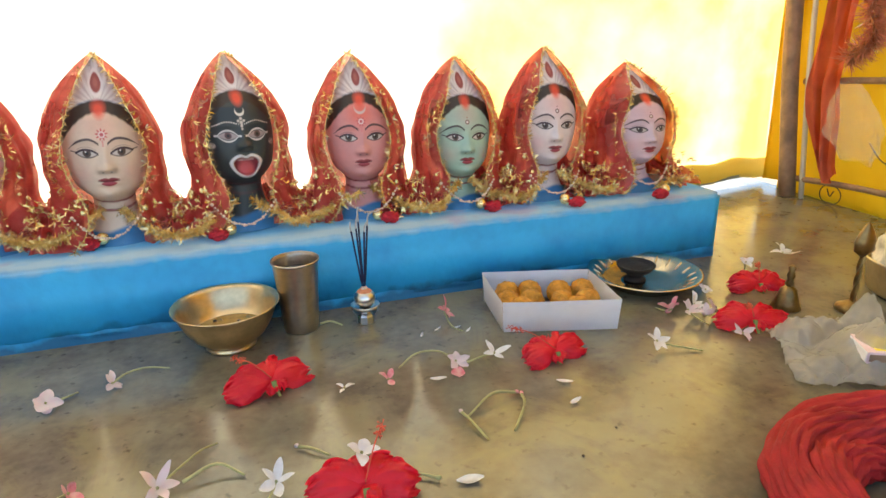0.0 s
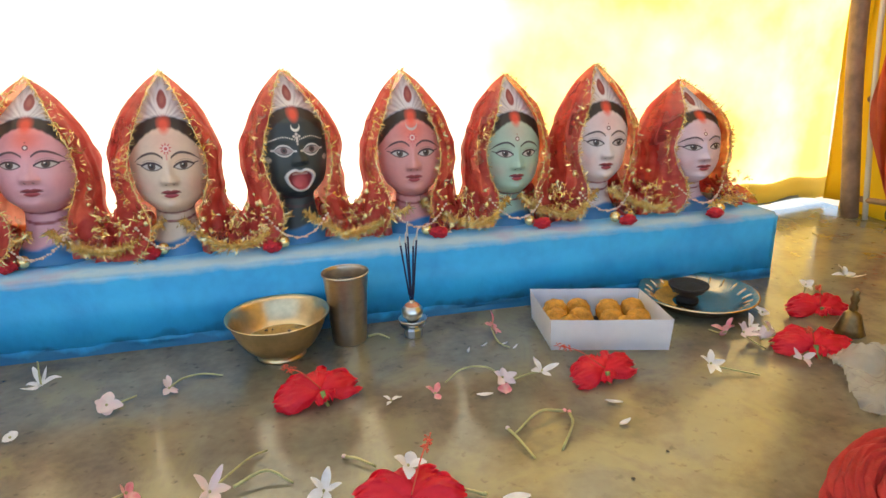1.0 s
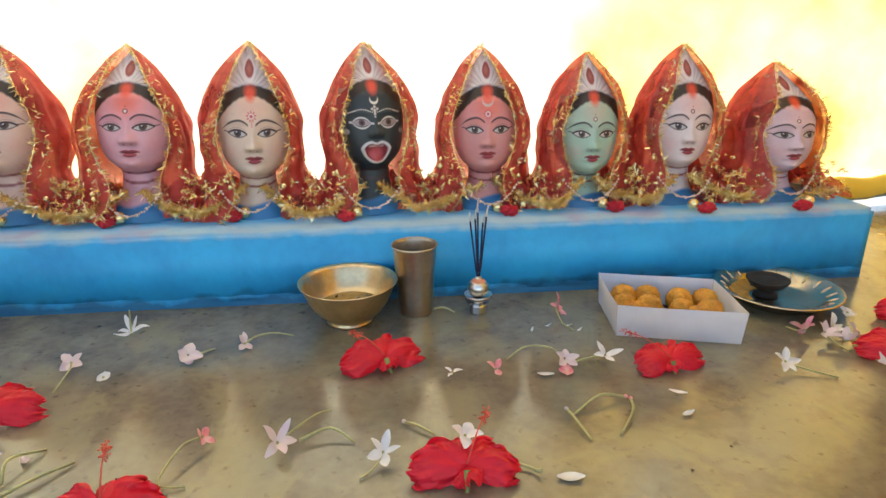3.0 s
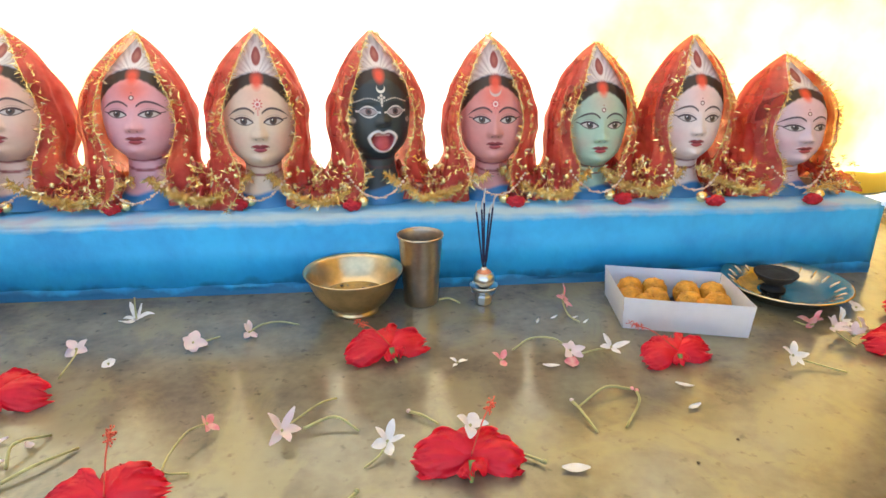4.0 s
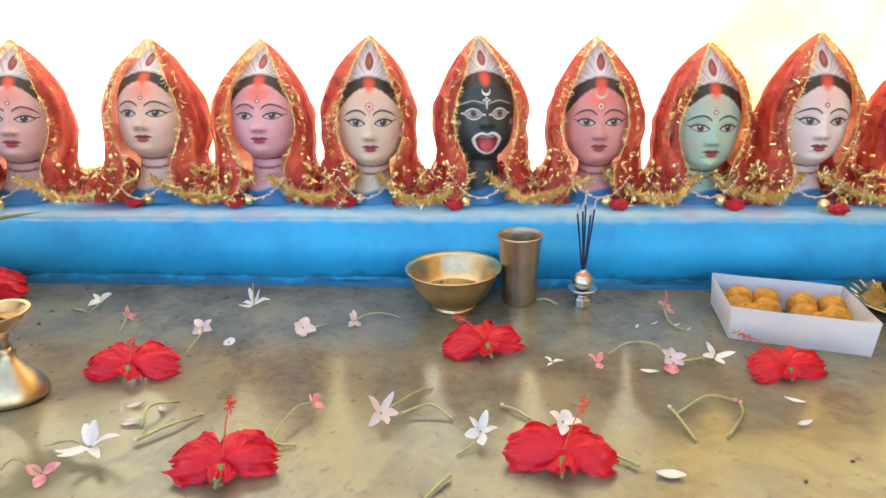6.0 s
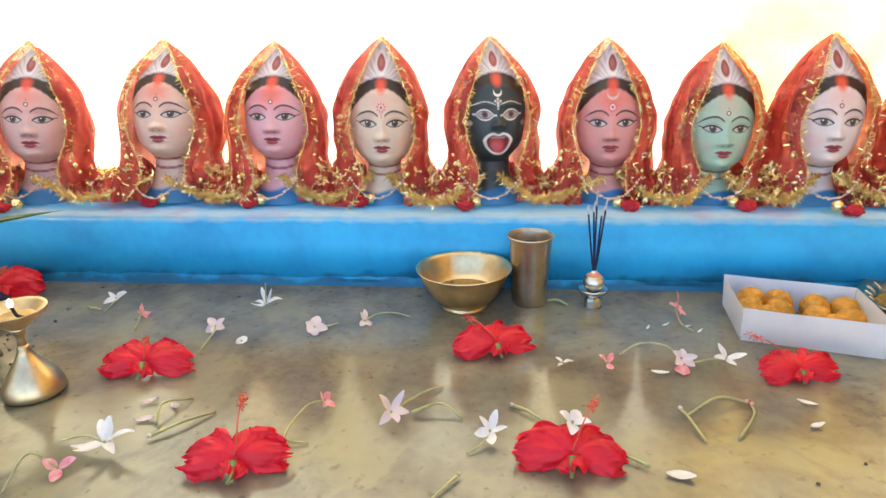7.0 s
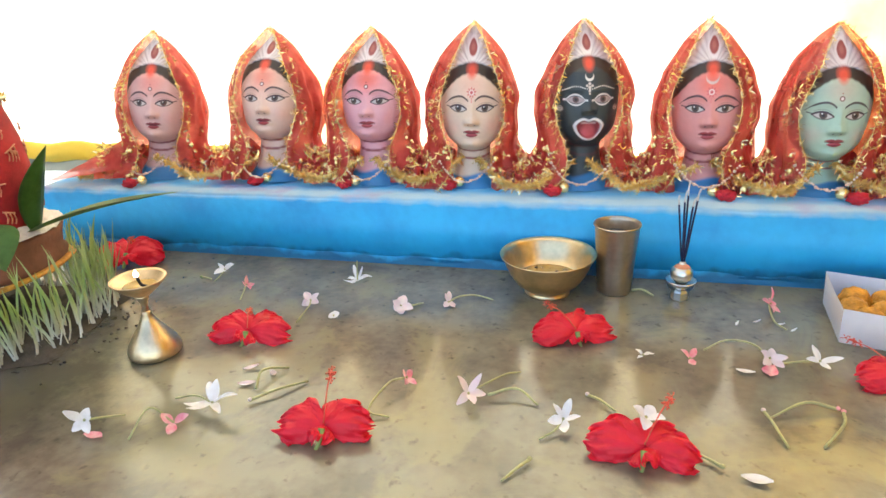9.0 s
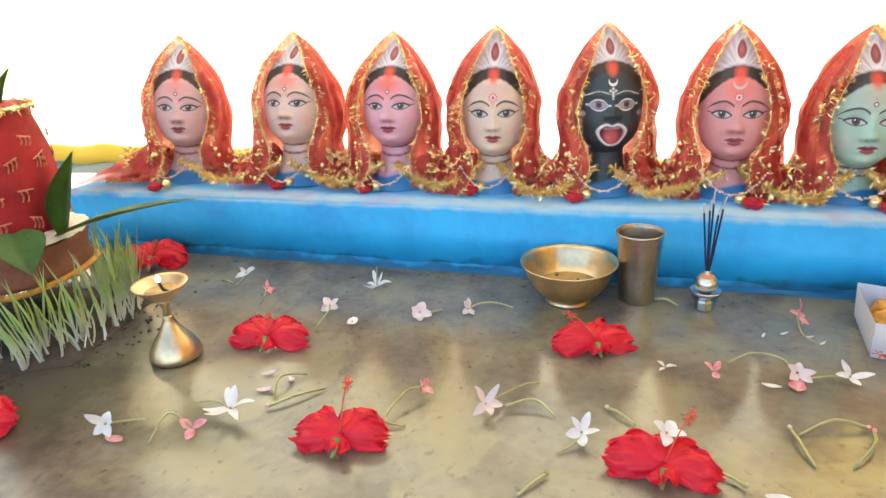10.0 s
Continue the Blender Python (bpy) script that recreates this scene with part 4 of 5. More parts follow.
# ---- vessels and offerings ----
def vessels():
    bowl = thing("brass_bowl", (-0.092, -0.069, 0.0), 0, "polished brass bowl on a foot ring, holding turmeric water", "bowl")
    bowl.scale = (1.015, 1.015, 0.90)
    outer = [(0.0, 0.006), (0.026, 0.006), (0.030, 0.0), (0.033, 0.001), (0.0325, 0.004), (0.029, 0.008), (0.035, 0.011), (0.046, 0.021), (0.055, 0.036), (0.061, 0.052), (0.0648, 0.063), (0.0685, 0.0675), (0.0690, 0.069)]
    inner = [(0.0675, 0.0693), (0.0628, 0.062), (0.0585, 0.050), (0.052, 0.035), (0.042, 0.021), (0.0, 0.013)]
    part("body", lathe(outer + inner, 64), BRASS, bowl)
    part("liquid", lathe([(0.0, 0.027), (0.0462, 0.027), (0.046, 0.0265), (0.0, 0.0265)], 48), mat("turmeric_water", (0.42, 0.24, 0.04), 0.12, vary=0.4, scale=60), bowl, "yellow turmeric water with bits")
    for x, y in ((0.012, 0.02), (0.03, 0.012), (-0.02, 0.03), (0.02, -0.01)):
        part("floating_bit", ball(bmesh.new(), (x, y, 0.0275), 0.003, 7, 0.5), SOIL, bowl)
    tumbler = thing("bronze_tumbler", (0.004, -0.049, 0.0), 0, "tall dull bronze tumbler filled with water", "tumbler")
    tumbler.scale = (1.0, 1.0, 0.92)
    part("body", lathe([(0.0, 0.001), (0.022, 0.001), (0.0235, 0.0), (0.0245, 0.002), (0.0262, 0.03), (0.0285, 0.07), (0.0315, 0.108), (0.0326, 0.1125), (0.0328, 0.1135), (0.0316, 0.1138), (0.0305, 0.109), (0.0275, 0.07), (0.0252, 0.03), (0.0, 0.006)], 56), BRONZE, tumbler)
    part("rim", lathe([(0.0322, 0.1105), (0.0335, 0.112), (0.0334, 0.1142), (0.0318, 0.1146), (0.0312, 0.1125), (0.0322, 0.1105)], 56, cap=False), BRONZE, tumbler)
    part("water", lathe([(0.0, 0.094), (0.0287, 0.094), (0.0285, 0.0935), (0.0, 0.0935)], 40), mat("still_water", (0.05, 0.045, 0.035), 0.05), tumbler)

    stand = thing("incense_holder", (0.095, -0.063, 0.0), 0, "small chrome lotus incense holder with five burning sticks", "incense holder")
    part("base", lathe([(0.0, 0.0), (0.0115, 0.0), (0.0125, 0.002), (0.0125, 0.012), (0.009, 0.017), (0.007, 0.022), (0.0, 0.022)], 8), STEEL, stand, smooth=False)
    part("dish", lathe([(0.0, 0.021), (0.012, 0.0205), (0.018, 0.024), (0.0208, 0.029), (0.0200, 0.0295), (0.016, 0.0255), (0.0, 0.024)], 32), STEEL, stand)
    for k in range(8):
        a = k * math.pi / 4 + 0.2

        def leaf(u, v, a=a):
            w = 0.007 * math.sin(math.pi * min(1, 0.12 + 0.88 * v)) * (2 * u - 1)
            r = 0.010 + 0.010 * v
            return (r * math.cos(a) - w * math.sin(a), r * math.sin(a) + w * math.cos(a), 0.018 + 0.004 * v * v - 0.12 * abs(w))
        part("lotus_petal", sheet(leaf, 4, 6, thick=0.0007), STEEL, stand)
    part("head", lathe([(0.0, 0.024), (0.007, 0.025), (0.013, 0.031), (0.0155, 0.038), (0.015, 0.044), (0.0105, 0.049), (0.005, 0.051), (0.0045, 0.056), (0.0, 0.057)], 32), STEEL, stand)
    part("ash_cap", lathe([(0.0108, 0.0493), (0.008, 0.0515), (0.005, 0.0535), (0.0, 0.0545)], 20, cap=False), GOLD_PRINT, stand, "yellow ash dusting")
    for k, (dx, dy) in enumerate(((-0.012, 0.004), (-0.006, -0.004), (-0.001, 0.006), (0.005, -0.003), (0.011, 0.004))):
        foot, tip = Vector((dx * 0.12, dy * 0.12, 0.050)), Vector((dx, dy, 0.139 + 0.006 * (k % 3)))
        stick = part("incense_stick", tube([foot, foot.lerp(tip, 0.5), tip], lambda t: 0.0007 if t < 0.18 else 0.0013, 6, steps=8), INCENSE, stand, "indigo incense stick")
        end = tip + (tip - foot).normalized() * (0.014 + 0.008 * ((k * 7) % 3) / 2) + Vector((0.002 * (k % 2), 0, 0))
        part("ash_tip", tube([tip, tip.lerp(end, 0.6), end + Vector((0.0015, 0, -0.001))], 0.0012, 6), ASH, stick, "pale grey ash")

    box = thing("sweet_box", (0.3535, -0.125, 0.0), -15.5, "open white cardboard sweet box on the cement", "box")
    w, d, h, t = 0.0795, 0.055, 0.046, 0.0022
    skew = -0.16
    part("bottom", sheet(lambda u, v: ((w - 0.002) * (2 * u - 1) + skew * (d - 0.002) * (2 * v - 1), (d - 0.002) * (2 * v - 1), 0.003), 4, 4, thick=0.0015), CARD, box, smooth=False)
    for sx, sy, name in ((0, -1, "front_wall"), (0, 1, "back_wall"), (-1, 0, "side_wall"), (1, 0, "side_wall")):
        def wall(u, v, sx=sx, sy=sy):
            q = 2 * u - 1
            flare = 1 + 0.035 * v
            bow = 0.0006 * (1 - q * q) * v
            z = 0.0005 + h * v + 0.0003 * math.sin(4 * q + sx) * v
            y = sy * (d * flare + bow) if sy else q * d * flare * 0.985
            return ((q * w * flare if sy else sx * (w * flare + bow)) + skew * y, y, z)
        part(name, sheet(wall, 16, 6, thick=t), CARD, box, smooth=False)
    rng = random.Random(3)
    lumps = []
    for v in range(3):
        bm = bmesh.new()
        bmesh.ops.create_icosphere(bm, subdivisions=4, radius=0.0185)
        for p in bm.verts:
            n = p.co.normalized()
            p.co += n * (0.0016 * noise.noise(n * 3 + Vector((v * 9, 0, 0))) + 0.0016 * noise.noise(n * 9 + Vector((v, 5, 0))) + 0.0009 * noise.noise(n * 22))
        lumps.append(mesh_of(bm, SWEET))
    for k, (x, y) in enumerate(((-0.058, 0.026), (-0.024, 0.030), (-0.060, -0.008), (-0.026, -0.006), (0.020, 0.026), (0.056, 0.030), (0.018, -0.012), (0.055, -0.008), (-0.044, -0.032), (0.036, -0.034))):
        ob = new("laddu", lumps[k % 3])
        ob.matrix_world = pose(0.3555, -0.125, 0.0, 0, 0, -15.5) @ pose(x, y, 0.0225, rng.uniform(0, 180), 0, rng.uniform(0, 360))
        tagged(ob, "round orange fried gram sweet in the box", "sweet", "sweets in the box")

    plate = thing("steel_plate", (0.553, -0.071, 0.0), 0, "shiny steel plate with raised rim beside the sweet box", "plate")
    part("body", lathe([(0.0, 0.0), (0.056, 0.0), (0.060, 0.002), (0.074, 0.0155), (0.083, 0.0205), (0.0885, 0.0212), (0.0905, 0.0225), (0.0900, 0.0236), (0.0872, 0.0236), (0.0815, 0.0222), (0.0735, 0.0180), (0.0655, 0.0105), (0.0595, 0.0050), (0.054, 0.0028), (0.03, 0.0022), (0.0, 0.0020)], 72), DULL_STEEL, plate)
    for k in range(22):
        a = 2 * math.pi * (k + 0.5) / 22
        foot, lip = Vector((0.066 * math.cos(a), 0.066 * math.sin(a), 0.0125)), Vector((0.080 * math.cos(a), 0.080 * math.sin(a), 0.0222))
        part("flute", tube([foot, foot.lerp(lip, 0.5), lip], lambda t: 0.0006 + 0.0013 * math.sin(math.pi * t), 8), DULL_STEEL, plate)
    # warm reflection in the plate's left side, laid on as an orange patch
    part("orange_reflection", sheet(lambda u, v: (lambda a, r: (r * math.cos(a), r * math.sin(a), 0.0035 + (0.6 * (r - 0.05) if r > 0.052 else 0.0) * (0.5 + 20 * max(0, r - 0.05))))(1.75 + 1.5 * u + 0.15 * noise.noise(Vector((u * 5, v * 5, 1))), 0.036 + 0.034 * v * (0.8 + 0.3 * noise.noise(Vector((u * 6, 2, 1))))), 24, 10), mat("orange_reflection_tone", (0.62, 0.32, 0.04), 0.5, vary=0.4, scale=70, bump=0.3), plate, "orange patch standing in for a reflection in the steel")
    cup = thing("soot_black_cup", (0.545, -0.058, 0.003), 0, "soot-blackened incense cup standing in the plate", "cup")
    part("body", lathe([(0.0, 0.0), (0.018, 0.0), (0.017, 0.003), (0.012, 0.006), (0.014, 0.010), (0.025, 0.017), (0.031, 0.025), (0.0315, 0.027), (0.028, 0.026), (0.0, 0.019)], 40), SOOT, cup)
    part("ash", lathe([(0.0, 0.027), (0.012, 0.0265), (0.022, 0.0235), (0.027, 0.0245)], 24, cap=False), SOOT, cup)

    bell = thing("small_bell", (0.694, -0.222, 0.0), 0, "small tarnished brass hand bell on the cement", "bell")
    part("body", lathe([(0.0185, 0.0), (0.0205, 0.002), (0.017, 0.010), (0.0135, 0.022), (0.011, 0.030), (0.005, 0.035), (0.0, 0.036)], 32), OLD_BRASS, bell)
    part("handle", lathe([(0.004, 0.034), (0.006, 0.040), (0.0035, 0.045), (0.006, 0.052), (0.0035, 0.058), (0.0055, 0.064), (0.0, 0.069)], 20), OLD_BRASS, bell)
    bell2 = thing("tall_bell", (0.772, -0.262, 0.0), 0, "brass hand bell with twisted stem and carved top", "bell")
    part("body", lathe([(0.019, 0.0), (0.0215, 0.003), (0.0205, 0.008), (0.012, 0.013), (0.005, 0.016), (0.0, 0.017)], 32), OLD_BRASS, bell2)
    rows, bm = [], bmesh.new()
    for k in range(41):
        z = 0.014 + 0.072 * k / 40
        rows.append([bm.verts.new(((0.0034 + 0.0012 * math.cos(3 * (a - 90 * z))) * math.cos(a), (0.0034 + 0.0012 * math.cos(3 * (a - 90 * z))) * math.sin(a), z)) for a in [j * math.pi / 9 for j in range(18)]])
    grid_faces(bm, rows, True)
    part("twisted_stem", bm, OLD_BRASS, bell2)
    bm = lathe([(0.003, 0.084), (0.011, 0.094), (0.012, 0.108), (0.008, 0.122), (0.004, 0.132), (0.0, 0.137)], 24)
    for v in bm.verts:
        v.co.x *= 1.25 + 0.25 * math.sin(v.co.z * 420)
        v.co.y *= 0.7
    part("carved_top", bm, OLD_BRASS, bell2)
    pan = thing("steel_pan", (0.935, -0.262, 0.0), 0, "dull steel pan with a cloth bundle inside", "pan")
    part("body", lathe([(0.0, 0.002), (0.085, 0.002), (0.09, 0.006), (0.096, 0.05), (0.101, 0.056), (0.099, 0.058), (0.092, 0.05), (0.085, 0.01), (0.0, 0.008)], 56), BRONZE, pan)
    bundle = thing("cloth_bundle", (0.905, -0.250, 0.008), 0, "crumpled off-white cloth bundle lying in the pan", "cloth")
    bm = bmesh.new()
    bmesh.ops.create_icosphere(bm, subdivisions=5, radius=0.056)
    for v in bm.verts:
        n = v.co.normalized()
        v.co = n * (0.056 + 0.010 * noise.noise(n * 2.5) + 0.006 * abs(noise.noise(n * 7)))
        v.co.z = max(0, v.co.z * 0.9 + 0.048)
    part("folds", bm, OFFWHITE, bundle)

    film = thing("crumpled_plastic_bag", (0.674, -0.378, 0.0), -22, "crumpled translucent plastic bag lying on the cement", "plastic bag")

    def crush(u, v):
        x, y = 0.108 * (2 * u - 1), 0.068 * (2 * v - 1)
        rim = max(0, 1 - (abs(2 * u - 1) ** 3 + abs(2 * v - 1) ** 3) * 0.75)
        r1 = abs(noise.noise(Vector((x * 14, y * 18, 2))))
        r2 = abs(noise.noise(Vector((x * 40, y * 46, 7))))
        return (x + 0.02 * noise.noise(Vector((x * 15, y * 15, 9))), y + 0.025 * noise.noise(Vector((x * 12, y * 12, 11))), 0.003 + rim * (0.014 + 0.085 * r1) + 0.015 * r2 + 0.008 * abs(noise.noise(Vector((x * 90, y * 100, 3)))))
    part("film", sheet(crush, 96, 72), FILM, film)
    part("under_film", sheet(lambda u, v: (lambda p: (p[0] * 0.93, p[1] * 0.93, 0.002 + p[2] * 0.45))(crush(1 - u, v)), 40, 30), FILM, film)
    mbox = thing("matchbox", (0.652, -0.412, 0.028), -26, "printed pink and yellow matchbox on the plastic bag", "matchbox")
    part("sleeve", slab(bmesh.new(), -0.034, 0.034, -0.023, 0.023, 0, 0.015, 0.001), MATCH_CARD, mbox, smooth=False)
    part("label_panel", slab(bmesh.new(), -0.024, 0.030, -0.018, 0.018, 0.0149, 0.0156), YELLOW_CARD, mbox, "yellow printed panel", smooth=False)
    part("tray", slab(bmesh.new(), -0.0348, 0.0348, -0.0212, 0.0212, 0.0015, 0.0135), CARD, mbox, smooth=False)
    part("striking_strip", slab(bmesh.new(), -0.032, 0.032, -0.0236, -0.0229, 0.003, 0.012), WOOD, mbox, smooth=False)

    coil = thing("coiled_red_cloth", (0.474, -0.590, 0.0), 20, "bright red cotton cloth twisted into a thick coil", "cloth")
    for k, (r, z, rad, ph) in enumerate(((0.100, 0.019, 0.024, 0), (0.076, 0.025, 0.019, 1.1), (0.098, 0.030, 0.016, 2.0), (0.056, 0.013, 0.017, 3.1))):
        bm, rows = bmesh.new(), []
        for i in range(90):
            a = 2 * math.pi * i / 90 + ph
            rr, zz = r * (1 + 0.06 * math.sin(2 * a + k)), z + 0.006 * math.sin(3 * a + ph)
            row = []
            for j in range(72):
                b = 2 * math.pi * j / 72
                f = rad * (1 + 0.10 * math.sin(11 * b + 4 * a + k) + 0.06 * math.sin(23 * b - 5 * a) + 0.05 * noise.noise(Vector((a * 4, b * 5, k))) + 0.25 * noise.noise(Vector((math.cos(a) * 3, math.sin(a) * 3, b * 0.6 + k))))
                row.append(bm.verts.new(((rr + f * math.cos(b)) * math.cos(a) * 1.08, (rr + f * math.cos(b)) * math.sin(a), max(0.001, zz + f * math.sin(b)))))
            rows.append(row)
        rows.append(rows[0])
        grid_faces(bm, rows, True)
        part("twist", bm, RED_CLOTH, coil)

    lamp = thing("brass_oil_lamp", (-0.577, -0.330, 0.0), 0, "brass oil lamp with a wide dish and lit wick", "oil lamp")
    lamp.scale = (0.88, 0.88, 0.98)
    part("base", lathe([(0.0, 0.003), (0.034, 0.001), (0.0372, 0.003), (0.0376, 0.009), (0.0345, 0.018), (0.0260, 0.030), (0.0168, 0.041), (0.011, 0.051), (0.0072, 0.058), (0.0081, 0.061), (0.0059, 0.064), (0.0, 0.065)], 56), LAMP_BRASS, lamp)
    part("stem", lathe([(0.0059, 0.0635), (0.0047, 0.070), (0.0059, 0.077), (0.0081, 0.079), (0.0076, 0.082), (0.0119, 0.086), (0.0, 0.087)], 32), LAMP_BRASS, lamp)
    part("dish", lathe([(0.0, 0.085), (0.0115, 0.086), (0.0245, 0.095), (0.036, 0.106), (0.0385, 0.1085), (0.0383, 0.1098), (0.0346, 0.1075), (0.023, 0.0985), (0.0, 0.093)], 64), LAMP_BRASS, lamp)
    part("oil", lathe([(0.0, 0.0993), (0.0234, 0.0993), (0.023, 0.0990), (0.0, 0.0990)], 40), mat("lamp_oil", (0.5, 0.32, 0.1), 0.06), lamp, "clear golden oil")
    part("wick", tube([(0.012, 0.0, 0.099), (0.004, -0.001, 0.102), (0.0, -0.002, 0.114)], 0.0022, 8), SOOT, lamp, "charred cotton wick")
    part("flame", lathe([(0.0, 0.111), (0.0028, 0.113), (0.0036, 0.1155), (0.0026, 0.1185), (0.0010, 0.121), (0.0, 0.1222)], 16, at=(0, -0.002, 0)), flame_mat, lamp, "small bright flame")


vessels()


# ---- sacred pot with barley shoots ----
def kalash():
    cx, cy = -0.853, -0.300
    patch = thing("barley_bed", (cx, cy, 0.0), 0, "mound of damp soil with tall green barley shoots", "barley bed")

    def mound(u, v):
        a, r = 2 * math.pi * u, 0.150 * v
        r *= 1 + 0.28 * noise.noise(Vector((math.cos(a) * 2.6, math.sin(a) * 2, 1)))
        x, y = r * math.cos(a), r * math.sin(a)
        return (x, y, 0.001 + max(0, 0.04 * (1 - v) ** 0.9 + 0.006 * noise.noise(Vector((x * 60, y * 60, 3))) * (1 - v)))
    part("soil", sheet(mound, 64, 24), SOIL, patch, "dark damp soil")
    rng = random.Random(21)
    bm = bmesh.new()
    for _ in range(330):
        a = rng.uniform(0, 2 * math.pi)
        r = 0.146 * math.sqrt(rng.uniform(0.5, 1.02))
        lean = rng.uniform(0.004, 0.034)
        h = rng.uniform(0.062, 0.125)
        b = a + rng.gauss(0, 1.3)
        p = Vector((r * math.cos(a), r * math.sin(a), 0.03 * max(0, 1 - r / 0.16)))
        q = p + Vector((lean * math.cos(b), lean * math.sin(b), h))
        m = p.lerp(q, 0.5) + Vector((0.5 * lean * math.cos(b + 1.4), 0.5 * lean * math.sin(b + 1.4), 0.004))
        w = rng.uniform(0.0012, 0.0024)
        side = Vector((-math.sin(b + 0.6), math.cos(b + 0.6), 0))
        rows = []
        for k in range(6):
            t = k / 5
            c = p * (1 - t) ** 2 + m * 2 * t * (1 - t) + q * t * t
            ww = w * (1.0 if t < 0.7 else 1 - (t - 0.7) / 0.32)
            rows.append([bm.verts.new(c - side * ww), bm.verts.new(c + side.cross(Vector((0, 0, 1))) * ww * 0.4), bm.verts.new(c + side * ww)])
        grid_faces(bm, rows)
    tagged(part("barley_growth", bm, GRASS, patch, "slender pale green shoots"), kind="stuff")
    bm = bmesh.new()
    for _ in range(230):
        a, r = rng.uniform(-2.6, 1.2), 0.135 + abs(rng.gauss(0, 0.035))
        ball(bm, (r * math.cos(a), r * math.sin(a), 0.001), rng.uniform(0.0008, 0.0026), 5, 0.6)
    tagged(part("soil_crumbs", bm, SOIL, patch, "scattered crumbs of soil"), kind="stuff")
    saucer = thing("clay_bowl", (cx, cy, 0.088), 0, "red clay bowl of rice resting among the shoots", "bowl")
    part("body", lathe([(0.0, 0.0), (0.085, 0.0), (0.098, 0.006), (0.101, 0.014), (0.096, 0.02), (0.099, 0.04), (0.103, 0.052), (0.1, 0.056), (0.094, 0.05), (0.09, 0.02), (0.0, 0.012)], 64), CLAY_POT, saucer)
    rim = lambda k: (0.103 * math.cos(k * 0.5), 0.103 * math.sin(k * 0.5), 0.004 + 0.004 * math.sin(k * 2.1))
    part("paper_frill", tube([rim(k) for k in range(14)], 0.006, 7, flat=0.6), SWEET, saucer, "frayed orange-brown wrapping round the rim")
    rice = thing("rice_heap", (cx, cy, 0.118), 0, "heap of white rice filling the clay bowl", "rice")

    def heap(u, v):
        a, r = 2 * math.pi * u, 0.1045 * v
        x, y = r * math.cos(a), r * math.sin(a)
        return (x, y, 0.028 + 0.016 * max(0, 1 - v ** 2.2) + 0.0035 * noise.noise(Vector((x * 70, y * 70, 1))) + 0.0015 * noise.noise(Vector((x * 300, y * 300, 2))))
    part("heap", sheet(heap, 90, 36), RICE, rice)
    pot = thing("wrapped_pot", (cx, cy, 0.145), 0, "water pot wrapped in red cloth printed with gold bars", "pot")
    prof = [(0.0, 0.0), (0.070, 0.0), (0.077, 0.008), (0.081, 0.03), (0.084, 0.06), (0.084, 0.09), (0.080, 0.12), (0.075, 0.145), (0.072, 0.162), (0.074, 0.172), (0.077, 0.177), (0.0, 0.179)]
    bm = lathe(prof, 96)
    for v in bm.verts:
        a = math.atan2(v.co.y, v.co.x)
        k = 1 + 0.018 * math.sin(7 * a + v.co.z * 60) + 0.03 * noise.noise(Vector((v.co.x * 18, v.co.y * 18, v.co.z * 14)))
        v.co.x, v.co.y = v.co.x * k, v.co.y * k
    part("cloth_wrap", bm, RED_CLOTH, pot)
    rngp = random.Random(4)
    bm = bmesh.new()
    for row, z in enumerate((0.024, 0.060, 0.098, 0.132)):
        a = rngp.uniform(0, 1)
        while a < 6.6:
            r = 0.0875 if z < 0.09 else 0.0835
            tall, wide, slope = rngp.uniform(0.009, 0.017), rngp.uniform(0.16, 0.34), rngp.uniform(-0.006, 0.010)
            ring = lambda b, dz: Vector((r * math.cos(b), r * math.sin(b), z + slope * (b - a) / wide + dz))
            tube([ring(a, tall), ring(a + wide / 2, tall), ring(a + wide, tall)], 0.0011, 4, bm, 3)
            for k in range(rngp.choice((2, 3, 3))):
                b = a + wide * (k + 0.5) / 3
                tube([ring(b, tall), ring(b + 0.02, tall * 0.5), ring(b - 0.01, 0)], 0.0011, 4, bm, 2)
            a += wide + rngp.uniform(0.12, 0.55)
    tagged(part("gold_print", bm, GOLD_PRINT, pot, "gold printed bars"), kind="stuff")
    line = [Vector((0.077 * math.cos(a), 0.077 * math.sin(a), 0.176)) for a in [k * 0.21 for k in range(31)]]
    part("tinsel_edge", blades(tube(line[::3], 0.003, 6), line, 420, 0.014, rngp), GOLD, pot, "gold foil fringe", smooth=False)
    nut = thing("coconut", (cx, cy, 0.315), 0, "dry brown coconut set in the mouth of the pot", "coconut")
    bm = bmesh.new()
    bmesh.ops.create_icosphere(bm, subdivisions=4, radius=0.05)
    for v in bm.verts:
        n = v.co.normalized()
        v.co *= 1 + 0.06 * noise.noise(n * 6)
        v.co.z = v.co.z * 1.2 + 0.058
    part("husk", bm, WOOD, nut)
    top = thing("mango_leaf_sprig", (cx, cy, 0.315), 0, "dark dry leaves standing in the pot's mouth", "leaves")
    for k in range(5):
        leaf_part(top, k * 1.25 + 0.1, 0.045, 0.004, 0.055, 0.012, 1.2, LEAF)
    leaves = thing("leaf_spray", (cx, cy, 0.142), 0, "green leaves tucked round the foot of the wrapped pot", "leaves")
    leaf_part(leaves, 0.20, 0.090, 0.0, 0.128, 0.027, 1.32, LEAF)
    leaf_part(leaves, 0.06, 0.085, 0.004, 0.235, 0.017, 0.36, LEAF)
    leaf_part(leaves, -0.55, 0.100, 0.030, 0.064, 0.030, -0.6, LEAF)
    leaf_part(leaves, -2.2, 0.105, 0.006, 0.12, 0.024, 0.2, LEAF)
